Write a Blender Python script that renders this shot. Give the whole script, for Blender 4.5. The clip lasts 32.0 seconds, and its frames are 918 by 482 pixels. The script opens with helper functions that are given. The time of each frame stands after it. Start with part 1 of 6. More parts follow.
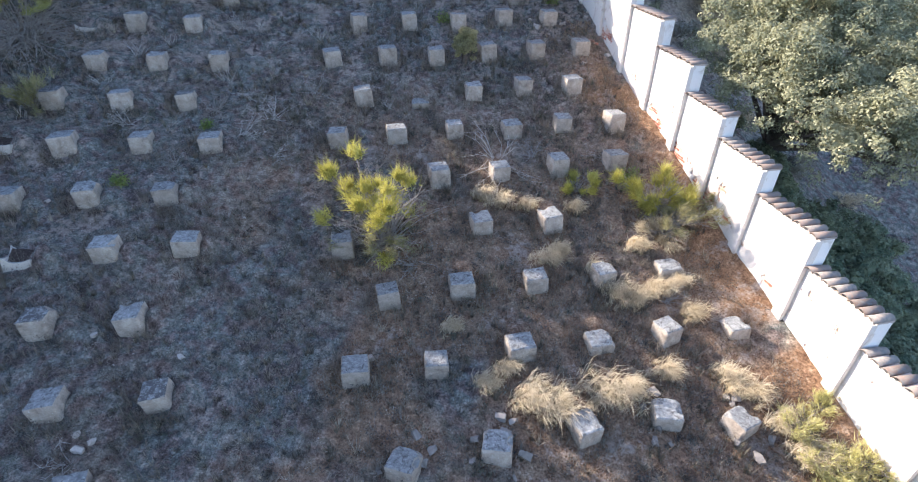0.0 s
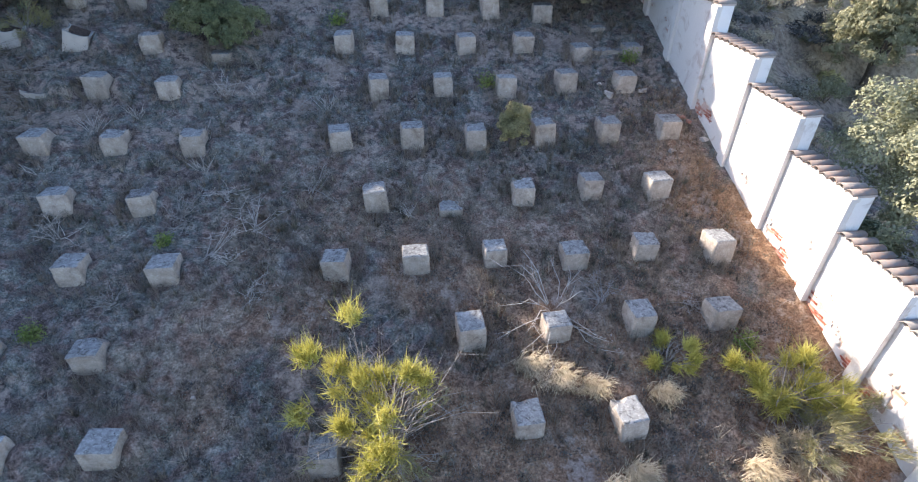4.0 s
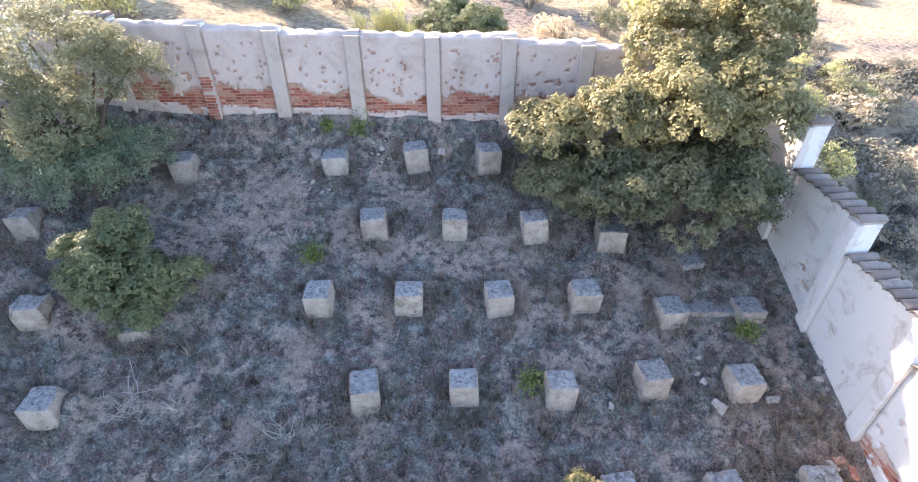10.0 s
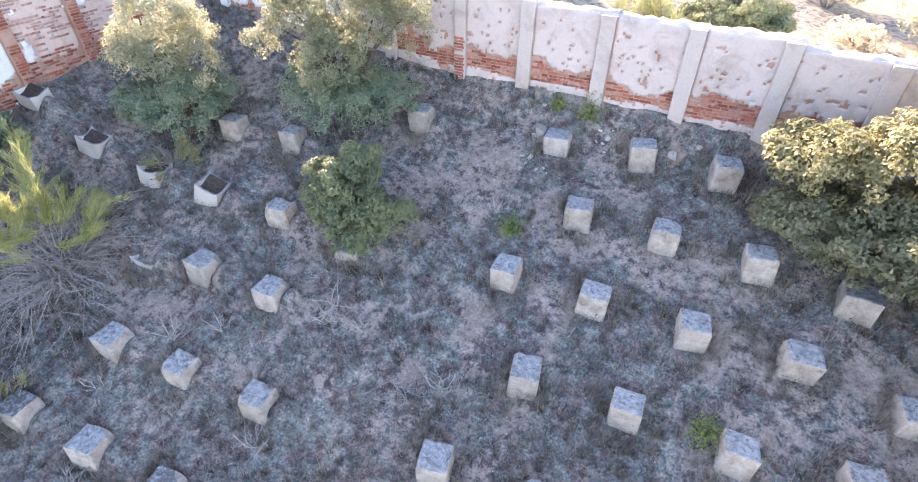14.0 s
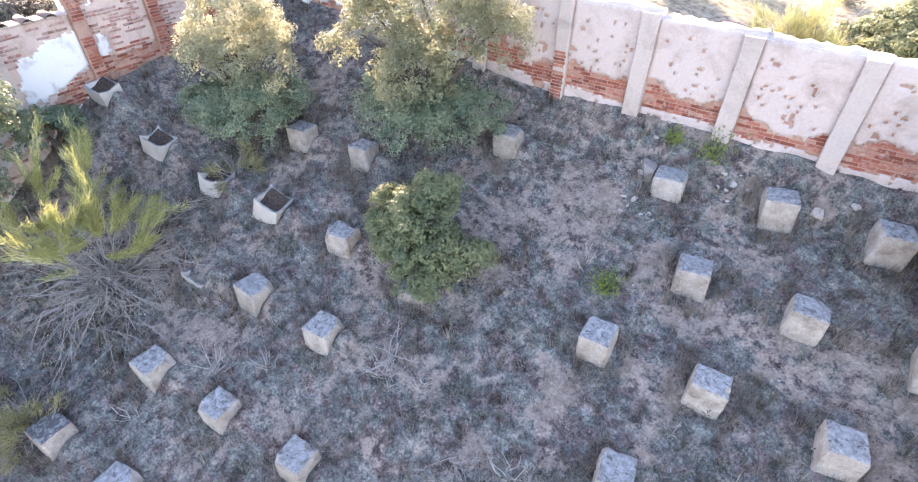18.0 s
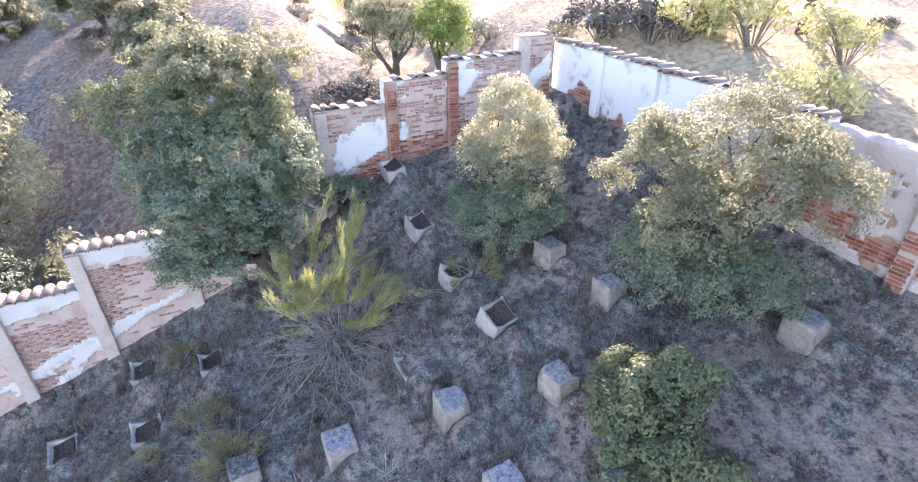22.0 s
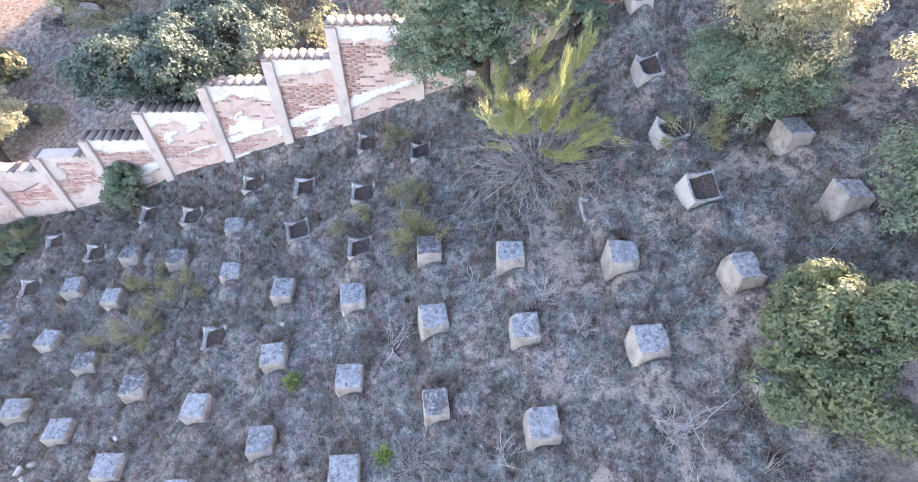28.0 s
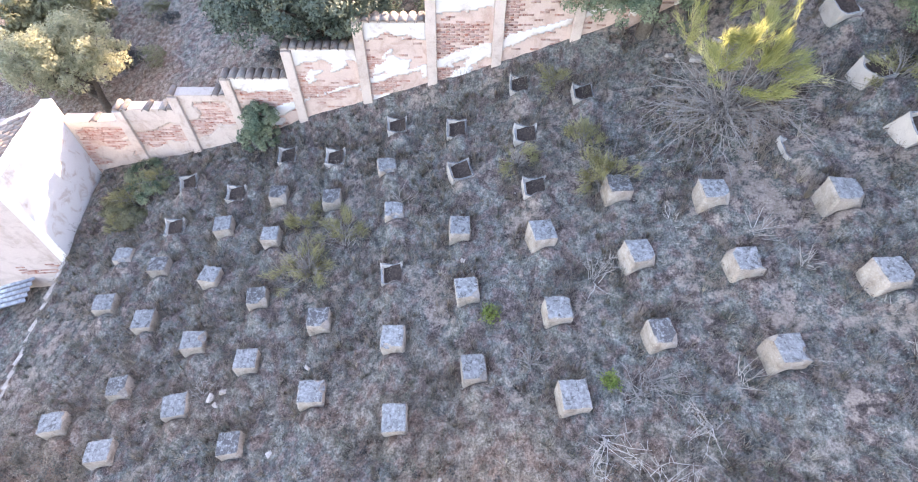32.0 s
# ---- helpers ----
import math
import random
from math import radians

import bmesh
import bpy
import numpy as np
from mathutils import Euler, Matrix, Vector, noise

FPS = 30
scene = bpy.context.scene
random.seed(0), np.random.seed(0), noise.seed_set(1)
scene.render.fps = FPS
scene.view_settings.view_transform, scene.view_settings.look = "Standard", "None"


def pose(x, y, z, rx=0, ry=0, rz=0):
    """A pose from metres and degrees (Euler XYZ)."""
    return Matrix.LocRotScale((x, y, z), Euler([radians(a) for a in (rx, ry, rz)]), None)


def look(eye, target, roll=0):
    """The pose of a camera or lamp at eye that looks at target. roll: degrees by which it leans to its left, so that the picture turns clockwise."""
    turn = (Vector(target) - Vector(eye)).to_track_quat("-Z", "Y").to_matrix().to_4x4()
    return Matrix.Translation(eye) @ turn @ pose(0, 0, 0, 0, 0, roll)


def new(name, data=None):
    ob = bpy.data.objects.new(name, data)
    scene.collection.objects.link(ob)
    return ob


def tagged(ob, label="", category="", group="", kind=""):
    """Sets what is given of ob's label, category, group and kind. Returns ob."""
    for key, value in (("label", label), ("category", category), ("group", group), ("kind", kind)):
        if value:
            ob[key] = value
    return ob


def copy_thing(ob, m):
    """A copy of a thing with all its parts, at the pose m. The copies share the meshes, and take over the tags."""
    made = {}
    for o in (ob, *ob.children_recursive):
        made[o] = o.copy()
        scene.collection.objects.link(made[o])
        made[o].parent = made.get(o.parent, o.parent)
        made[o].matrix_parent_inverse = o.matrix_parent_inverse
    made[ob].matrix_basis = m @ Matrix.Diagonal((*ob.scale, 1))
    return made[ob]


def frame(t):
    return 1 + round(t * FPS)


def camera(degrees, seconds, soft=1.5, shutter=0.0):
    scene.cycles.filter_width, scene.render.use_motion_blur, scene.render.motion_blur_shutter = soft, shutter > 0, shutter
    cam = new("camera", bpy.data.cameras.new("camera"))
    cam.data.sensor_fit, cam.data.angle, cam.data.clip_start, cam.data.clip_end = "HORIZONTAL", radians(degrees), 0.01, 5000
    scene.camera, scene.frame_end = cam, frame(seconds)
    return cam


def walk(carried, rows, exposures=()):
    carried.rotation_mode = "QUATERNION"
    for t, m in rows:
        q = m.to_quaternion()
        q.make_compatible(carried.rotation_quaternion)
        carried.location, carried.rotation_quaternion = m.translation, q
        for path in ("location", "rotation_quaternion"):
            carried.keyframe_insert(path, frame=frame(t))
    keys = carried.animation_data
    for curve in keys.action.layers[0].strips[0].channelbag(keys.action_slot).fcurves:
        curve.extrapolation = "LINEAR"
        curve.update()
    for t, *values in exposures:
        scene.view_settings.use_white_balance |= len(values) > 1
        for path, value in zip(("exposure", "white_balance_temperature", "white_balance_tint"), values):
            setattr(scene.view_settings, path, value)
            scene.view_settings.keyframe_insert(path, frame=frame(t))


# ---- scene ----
cam = camera(83.1, 32.0, soft=1.1)
# seconds, place, heading, pitch and roll of the flying camera
PATH_ROWS = [
    (0, -0.022, 0.014, 10.099, -0.24, -34.70, -0.01),
    (0.5, -0.049, 0.487, 10.109, -0.24, -34.77, -0.01),
    (1, -0.047, 0.999, 10.175, -0.13, -34.75, -0.11),
    (1.5, -0.049, 1.665, 10.313, -0.14, -34.94, -0.01),
    (2, -0.055, 2.303, 10.431, -0.21, -34.95, -0.01),
    (2.5, -0.048, 3.072, 10.594, 1.08, -35.09, 0.00),
    (4.5, -0.232, 5.759, 10.863, 4.84, -35.31, 0.02),
    (5, -0.278, 6.391, 11.102, 5.16, -35.24, 0.02),
    (5.5, -0.352, 7.052, 11.379, 5.30, -35.24, -0.08),
    (6, -0.435, 7.667, 11.604, 5.37, -35.19, -0.18),
    (6.5, -0.550, 8.347, 11.933, 5.23, -35.29, -0.08),
    (7, -0.638, 9.140, 12.312, 5.19, -35.26, 0.02),
    (7.5, -0.687, 9.840, 12.656, 5.30, -35.38, 0.03),
    (8, -0.752, 10.446, 12.950, 5.35, -35.62, 0.03),
    (8.5, -0.841, 11.059, 13.187, 5.29, -35.75, -0.07),
    (9, -0.864, 11.538, 13.343, 5.53, -35.78, -0.17),
    (9.5, -0.921, 12.132, 13.420, 5.57, -35.71, -0.17),
    (10, -0.986, 12.675, 13.431, 6.92, -35.77, -0.16),
    (10.5, -1.072, 12.953, 13.435, 10.49, -35.75, -0.26),
    (11, -1.149, 12.989, 13.447, 17.29, -35.76, -0.06),
    (11.5, -1.196, 12.975, 13.435, 23.13, -35.71, -0.09),
    (12, -1.266, 12.925, 13.468, 25.00, -35.91, 0.21),
    (12.5, -1.285, 12.886, 13.463, 26.15, -36.55, 0.31),
    (13, -1.282, 12.873, 13.467, 26.82, -37.31, 0.42),
    (13.5, -1.243, 12.862, 13.441, 28.16, -37.63, 0.22),
    (14, -1.303, 12.867, 13.458, 32.21, -38.44, 0.40),
    (14.5, -1.306, 12.867, 13.416, 33.75, -38.72, 0.49),
    (16.5, -1.807, 13.427, 13.202, 35.49, -38.75, 0.37),
    (17, -2.068, 13.639, 13.186, 35.58, -38.65, 0.37),
    (17.5, -2.342, 13.829, 13.174, 37.02, -38.44, 0.34),
    (18, -2.584, 14.001, 13.226, 40.48, -38.82, 0.41),
    (18.5, -2.820, 14.159, 13.238, 44.18, -38.90, 0.35),
    (19, -3.026, 14.275, 13.279, 47.51, -39.11, 0.50),
    (19.5, -3.221, 14.432, 13.296, 50.53, -39.18, 0.45),
    (20, -3.410, 14.572, 13.333, 51.71, -37.35, 0.30),
    (20.5, -3.525, 14.682, 13.251, 52.55, -33.98, -0.27),
    (21, -3.597, 14.765, 13.257, 53.19, -30.53, -0.43),
    (21.5, -3.700, 14.785, 13.264, 56.97, -29.16, -0.71),
    (22, -3.803, 14.789, 13.320, 70.69, -29.42, -0.39),
    (22.5, -3.836, 14.821, 13.316, 75.09, -29.96, -0.59),
    (23, -3.856, 14.801, 13.313, 76.46, -30.37, -0.52),
    (23.5, -3.838, 14.755, 13.312, 77.22, -31.00, -0.43),
    (24, -3.825, 14.758, 13.286, 78.00, -32.08, -0.54),
    (24.5, -3.794, 14.726, 13.264, 78.30, -33.93, -0.44),
    (25, -3.771, 14.723, 13.253, 78.64, -35.70, -0.33),
    (25.5, -3.771, 14.703, 13.248, 80.89, -37.50, -0.28),
    (26, -3.775, 14.656, 13.283, 85.11, -39.59, -0.08),
    (26.5, -3.753, 14.655, 13.276, 91.00, -41.43, -0.04),
    (28.5, -3.573, 14.492, 13.426, 96.35, -48.95, 0.23),
    (29, -3.343, 14.264, 13.428, 96.29, -50.23, 0.44),
    (29.5, -2.973, 13.628, 13.450, 96.25, -51.68, 0.35),
    (30, -2.671, 12.780, 13.482, 96.31, -51.80, 0.34),
    (30.5, -2.548, 12.131, 13.503, 96.04, -51.85, 0.55),
    (31, -2.586, 11.549, 13.506, 95.94, -51.86, 0.76),
    (31.5, -2.694, 11.069, 13.424, 96.01, -51.67, 0.85),
    (32, -2.759, 10.787, 13.153, 95.88, -51.70, 1.06),
]
EXPOSURES = [
    (0.0, 1.57, 5950, 16), (5.0, 1.62, 6050, 17), (7.5, 1.85, 6250, 19), (9.5, 2.1, 6400, 20), (11.0, 2.53, 6450, 21), (13.0, 2.76, 6600, 23), (17.0, 2.87, 6950, 25), (19.0, 2.88, 7000, 26),
    (21.0, 3.02, 7050, 27), (22.0, 2.51, 6350, 26), (23.5, 2.52, 6250, 25), (25.0, 2.66, 6250, 26), (29.0, 3.05, 7100, 25), (32.0, 3.04, 7400, 25),
]
walk(cam, [(t, pose(x, y, z, 90 + pitch, 0, yaw) @ pose(0, 0, 0, 0, 0, roll)) for t, x, y, z, yaw, pitch, roll in PATH_ROWS], EXPOSURES)

# ---- daylight: a low sun in the north-west, clear sky ----
SUN_YAW, SUN_UP = 57.0, 23.5
world = bpy.data.worlds.new("sky")
scene.world = world
world.use_nodes = True
wn = world.node_tree
sky = wn.nodes.new("ShaderNodeTexSky")
sky.sky_type = "NISHITA"
sky.sun_disc = False
sky.sun_elevation = radians(SUN_UP)
sky.sun_rotation = radians(-SUN_YAW)
wn.nodes["Background"].inputs["Strength"].default_value = 0.15
wn.links.new(sky.outputs["Color"], wn.nodes["Background"].inputs["Color"])
sun_data = bpy.data.lights.new("sun", "SUN")
sun_data.energy, sun_data.angle, sun_data.color = 5.0, radians(0.6), (1.0, 0.86, 0.66)
sun = new("sun", sun_data)
sun_way = Vector((-math.sin(radians(SUN_YAW)) * math.cos(radians(SUN_UP)), math.cos(radians(SUN_YAW)) * math.cos(radians(SUN_UP)), math.sin(radians(SUN_UP))))
sun.matrix_world = look(sun_way * 60, (0, 0, 0))

# ---- materials ----
def material(name, rough=0.9, spec=0.2):
    m = bpy.data.materials.new(name)
    m.use_nodes = True
    b = m.node_tree.nodes["Principled BSDF"]
    b.inputs["Roughness"].default_value = rough
    b.inputs["Specular IOR Level"].default_value = spec
    return m, m.node_tree, b


def coords(nt, kind="Object"):
    return nt.nodes.new("ShaderNodeTexCoord").outputs[kind] if kind != "World" else nt.nodes.new("ShaderNodeNewGeometry").outputs["Position"]


def noise_tex(nt, vec, scale, detail=6.0, rough=0.6, distort=0.0):
    n = nt.nodes.new("ShaderNodeTexNoise")
    n.inputs["Scale"].default_value, n.inputs["Detail"].default_value = scale, detail
    n.inputs["Roughness"].default_value, n.inputs["Distortion"].default_value = rough, distort
    nt.links.new(vec, n.inputs["Vector"])
    return n.outputs["Fac"]


def ramp(nt, fac, stops):
    r = nt.nodes.new("ShaderNodeValToRGB")
    el = r.color_ramp.elements
    while len(el) < len(stops):
        el.new(0.5)
    for e, (p, c) in zip(el, stops):
        e.position, e.color = p, (*c, 1.0) if not isinstance(c, (int, float)) else (c, c, c, 1.0)
    nt.links.new(fac, r.inputs["Fac"])
    return r.outputs["Color"]


def blend(nt, fac, a, b, mode="MIX"):
    m = nt.nodes.new("ShaderNodeMix")
    m.data_type, m.blend_type = "RGBA", mode
    for sock, v in ((m.inputs[0], fac), (m.inputs[6], a), (m.inputs[7], b)):
        if isinstance(v, (int, float)):
            sock.default_value = v
        elif isinstance(v, tuple):
            sock.default_value = (*v, 1.0)
        else:
            nt.links.new(v, sock)
    return m.outputs[2]


def relief(nt, bsdf, height, strength=0.5, distance=0.02):
    b = nt.nodes.new("ShaderNodeBump")
    b.inputs["Strength"].default_value, b.inputs["Distance"].default_value = strength, distance
    nt.links.new(height, b.inputs["Height"])
    nt.links.new(b.outputs["Normal"], bsdf.inputs["Normal"])


def island_random(nt):
    return nt.nodes.new("ShaderNodeNewGeometry").outputs["Random Per Island"]


def object_random(nt):
    return nt.nodes.new("ShaderNodeObjectInfo").outputs["Random"]


def layer(nt, name):
    a = nt.nodes.new("ShaderNodeAttribute")
    a.attribute_name = name
    return a.outputs["Fac"]


def sums(nt, *values):
    """The sum of several sockets."""
    total = values[0]
    for v in values[1:]:
        m = nt.nodes.new("ShaderNodeMath")
        m.operation = "ADD"
        nt.links.new(total, m.inputs[0])
        nt.links.new(v, m.inputs[1])
        total = m.outputs[0]
    return total


def ground_material():
    m, nt, b = material("dry_soil", 0.95, 0.1)
    v = coords(nt, "World")
    patch = noise_tex(nt, v, 1.7, 3, 0.5)
    clod = noise_tex(nt, v, 6.5, 5, 0.6)
    fine = noise_tex(nt, v, 24.0, 6, 0.7)
    grit = noise_tex(nt, v, 75.0, 4, 0.7)
    hue = noise_tex(nt, v, 3.1, 4, 0.55)
    # litter and low herbs over dark soil
    cover = ramp(nt, hue, [(0.34, (0.104, 0.086, 0.081)), (0.43, (0.170, 0.132, 0.120)), (0.50, (0.140, 0.139, 0.132)), (0.57, (0.160, 0.168, 0.150)), (0.66, (0.225, 0.20, 0.174))])
    cover = blend(nt, 0.8, cover, ramp(nt, clod, [(0.34, 0.18), (0.5, 0.5), (0.66, 0.80)]), "OVERLAY")
    cover = blend(nt, 0.85, cover, ramp(nt, fine, [(0.34, 0.16), (0.5, 0.5), (0.66, 0.84)]), "OVERLAY")
    cover = blend(nt, 0.7, cover, ramp(nt, grit, [(0.34, 0.2), (0.66, 0.8)]), "OVERLAY")
    rust = blend(nt, 0.9, ramp(nt, clod, [(0.3, (0.16, 0.092, 0.056)), (0.55, (0.27, 0.165, 0.098)), (0.72, (0.40, 0.27, 0.17))]), ramp(nt, fine, [(0.34, 0.16), (0.5, 0.5), (0.66, 0.84)]), "OVERLAY")
    cover = blend(nt, layer(nt, "rust"), cover, rust)
    # pale crusted earth in rounded patches
    soil = ramp(nt, clod, [(0.3, (0.18, 0.138, 0.116)), (0.5, (0.25, 0.20, 0.168)), (0.7, (0.335, 0.275, 0.23))])
    soil = blend(nt, 0.6, soil, ramp(nt, fine, [(0.34, 0.26), (0.66, 0.74)]), "OVERLAY")
    mask = sums(nt, ramp(nt, layer(nt, "bare"), [(0.0, 0.0), (1.0, 0.48)]), ramp(nt, patch, [(0.40, 0.0), (0.66, 0.30)]), ramp(nt, clod, [(0.40, 0.0), (0.64, 0.34)]), ramp(nt, fine, [(0.34, 0.0), (0.66, 0.22)]))
    c = blend(nt, ramp(nt, mask, [(0.56, 0.0), (0.78, 0.92)]), cover, soil)
    c = blend(nt, layer(nt, "straw"), c, ramp(nt, clod, [(0.32, (0.25, 0.195, 0.12)), (0.6, (0.48, 0.395, 0.26))]))
    c = blend(nt, ramp(nt, grit, [(0.68, 0.0), (0.73, 0.7)]), c, (0.33, 0.30, 0.265))
    nt.links.new(c, b.inputs["Base Color"])
    relief(nt, b, blend(nt, 0.6, clod, fine), 0.9, 0.05)
    return m


def concrete_material(name, cover, pale=0.0):
    m, nt, b = material(name, 0.92, 0.2)
    v = coords(nt)
    rnd = object_random(nt)
    add = nt.nodes.new("ShaderNodeVectorMath")
    scl = nt.nodes.new("ShaderNodeVectorMath")
    scl.operation = "SCALE"
    scl.inputs[0].default_value = (37.0, 11.0, 23.0)
    nt.links.new(rnd, scl.inputs["Scale"])
    nt.links.new(v, add.inputs[0])
    nt.links.new(scl.outputs[0], add.inputs[1])
    w = add.outputs[0]
    grain = noise_tex(nt, w, 30.0, 6, 0.7)
    blot = noise_tex(nt, w, 5.0, 5, 0.6, 0.5)
    base = ramp(nt, blot, [(0.26, (0.20, 0.163, 0.132)), (0.42, (0.315, 0.268, 0.224)), (0.7, (0.44, 0.388, 0.335))])
    base = blend(nt, 0.35, base, ramp(nt, grain, [(0.3, 0.18), (0.7, 0.75)]), "OVERLAY")
    base = blend(nt, pale, base, (0.58, 0.545, 0.50))
    # lichen and black crust lie on the upper faces
    nrm = nt.nodes.new("ShaderNodeSeparateXYZ")
    nt.links.new(nt.nodes.new("ShaderNodeNewGeometry").outputs["Normal"], nrm.inputs[0])
    crust = ramp(nt, noise_tex(nt, w, 9.0, 8, 0.75, 0.8), [(cover, 0.0), (cover + 0.07, 0.9)])
    up = ramp(nt, nrm.outputs["Z"], [(0.55, 0.0), (0.85, 1.0)])
    mask = nt.nodes.new("ShaderNodeMath")
    mask.operation = "MULTIPLY"
    nt.links.new(crust, mask.inputs[0])
    nt.links.new(up, mask.inputs[1])
    top = blend(nt, up, base, ramp(nt, noise_tex(nt, w, 14.0, 6, 0.7), [(0.35, (0.155, 0.157, 0.156)), (0.5, (0.235, 0.24, 0.238)), (0.65, (0.335, 0.342, 0.338))]))
    c = blend(nt, mask.outputs[0], top, (0.085, 0.080, 0.078))
    speck = ramp(nt, noise_tex(nt, w, 38.0, 3, 0.6), [(0.64, 0.0), (0.69, 0.8)])
    c = blend(nt, speck, c, (0.50, 0.50, 0.46))
    c = blend(nt, 0.5, c, ramp(nt, rnd, [(0.0, 0.36), (1.0, 0.60)]), "OVERLAY")
    nt.links.new(c, b.inputs["Base Color"])
    relief(nt, b, blend(nt, 0.5, grain, blot), 0.7, 0.02)
    return m


def plaster_material(name, tint, stain, dirt=0.5):
    m, nt, b = material(name, 0.9, 0.2)
    v = coords(nt, "World")
    a = noise_tex(nt, v, 2.2, 7, 0.65, 0.6)
    g = noise_tex(nt, v, 26.0, 5, 0.7)
    c = ramp(nt, a, [(0.30, stain), (0.30 + dirt * 0.3, tint), (0.9, tuple(min(0.9, t * 1.06) for t in tint))])
    c = blend(nt, 0.25, c, ramp(nt, g, [(0.3, 0.3), (0.7, 0.68)]), "OVERLAY")
    nt.links.new(c, b.inputs["Base Color"])
    relief(nt, b, g, 0.5, 0.01)
    return m


def brick_material(name, clean):
    m, nt, b = material(name, 0.9, 0.2)
    v = coords(nt, "World")
    rnd = object_random(nt)
    isl = island_random(nt)
    s = nt.nodes.new("ShaderNodeMath")
    s.operation = "ADD"
    nt.links.new(rnd, s.inputs[0])
    nt.links.new(isl, s.inputs[1])
    f = nt.nodes.new("ShaderNodeMath")
    f.operation = "FRACT"
    nt.links.new(s.outputs[0], f.inputs[0])
    c = ramp(nt, f.outputs[0], [(0.0, (0.20, 0.06, 0.04)), (0.4, (0.33, 0.10, 0.065)), (0.75, (0.41, 0.15, 0.10)), (1.0, (0.42, 0.24, 0.18))])
    dust = ramp(nt, noise_tex(nt, v, 9.0, 6, 0.7), [(clean, 0.0), (clean + 0.2, 0.75)])
    c = blend(nt, dust, c, (0.56, 0.43, 0.37))
    nt.links.new(c, b.inputs["Base Color"])
    relief(nt, b, noise_tex(nt, v, 40.0, 4, 0.7), 0.5, 0.006)
    return m


def leaf_material(name, dark, light, dry, trans=0.25, patch=1.6, share=0.6, through_light=0.0):
    m, nt, b = material(name, 0.55, 0.35)
    isl = island_random(nt)
    c = ramp(nt, isl, [(0.0, dark), (0.55, light), (0.9, light), (1.0, dry)])
    v = coords(nt, "World")
    c = blend(nt, ramp(nt, noise_tex(nt, v, patch, 4, 0.6), [(0.38, 0.0), (0.62, share)]), c, dry)
    nt.links.new(c, b.inputs["Base Color"])
    t = nt.nodes.new("ShaderNodeBsdfTranslucent")
    nt.links.new(blend(nt, through_light, c, (0.58, 0.55, 0.37)), t.inputs["Color"])
    mix = nt.nodes.new("ShaderNodeMixShader")
    mix.inputs[0].default_value = trans
    nt.links.new(b.outputs[0], mix.inputs[1])
    nt.links.new(t.outputs[0], mix.inputs[2])
    nt.links.new(mix.outputs[0], nt.nodes["Material Output"].inputs["Surface"])
    return m


def tuft_material(name, stops, trans=0.2):
    """Herb leaves whose colour goes tuft by tuft, with some spread from leaf to leaf."""
    m, nt, b = material(name, 0.7, 0.2)
    c = ramp(nt, layer(nt, "tone"), stops)
    c = blend(nt, 0.6, c, ramp(nt, island_random(nt), [(0.0, 0.22), (1.0, 0.78)]), "OVERLAY")
    nt.links.new(c, b.inputs["Base Color"])
    t = nt.nodes.new("ShaderNodeBsdfTranslucent")
    nt.links.new(c, t.inputs["Color"])
    mix = nt.nodes.new("ShaderNodeMixShader")
    mix.inputs[0].default_value = trans
    nt.links.new(b.outputs[0], mix.inputs[1])
    nt.links.new(t.outputs[0], mix.inputs[2])
    nt.links.new(mix.outputs[0], nt.nodes["Material Output"].inputs["Surface"])
    return m


def bark_material(name, dark, light):
    m, nt, b = material(name, 0.9, 0.15)
    v = coords(nt, "World")
    c = ramp(nt, noise_tex(nt, v, 18.0, 6, 0.7, 0.5), [(0.3, dark), (0.7, light)])
    nt.links.new(c, b.inputs["Base Color"])
    relief(nt, b, noise_tex(nt, v, 30.0, 4, 0.7), 0.6, 0.01)
    return m


def tile_material():
    m, nt, b = material("weathered_roof_tile", 0.9, 0.15)
    v = coords(nt, "World")
    c = ramp(nt, object_random(nt), [(0.0, (0.17, 0.125, 0.105)), (0.5, (0.27, 0.195, 0.16)), (1.0, (0.34, 0.29, 0.25))])
    c = blend(nt, ramp(nt, noise_tex(nt, v, 11.0, 7, 0.7), [(0.42, 0.0), (0.62, 0.85)]), c, (0.20, 0.195, 0.185))
    nt.links.new(c, b.inputs["Base Color"])
    relief(nt, b, noise_tex(nt, v, 35.0, 4, 0.7), 0.5, 0.008)
    return m


SOIL = ground_material()
CONCRETE = concrete_material("old_concrete", 0.53)
LIMY_CONCRETE = concrete_material("limewashed_concrete", 0.60, 0.6)
SMEARED_CONCRETE = concrete_material("lime_smeared_concrete", 0.66, 0.22)
DARK_CONCRETE = concrete_material("crusted_concrete", 0.44)
PLASTER = plaster_material("white_limewash", (0.80, 0.78, 0.76), (0.52, 0.47, 0.43))
GREY_PLASTER = plaster_material("grey_worn_plaster", (0.58, 0.482, 0.43), (0.43, 0.335, 0.285), 0.75)
HUT_PLASTER = plaster_material("hut_limewash", (0.74, 0.73, 0.715), (0.52, 0.43, 0.37), 0.55)
MORTAR = plaster_material("pink_lime_mortar", (0.62, 0.475, 0.40), (0.44, 0.29, 0.23), 0.8)
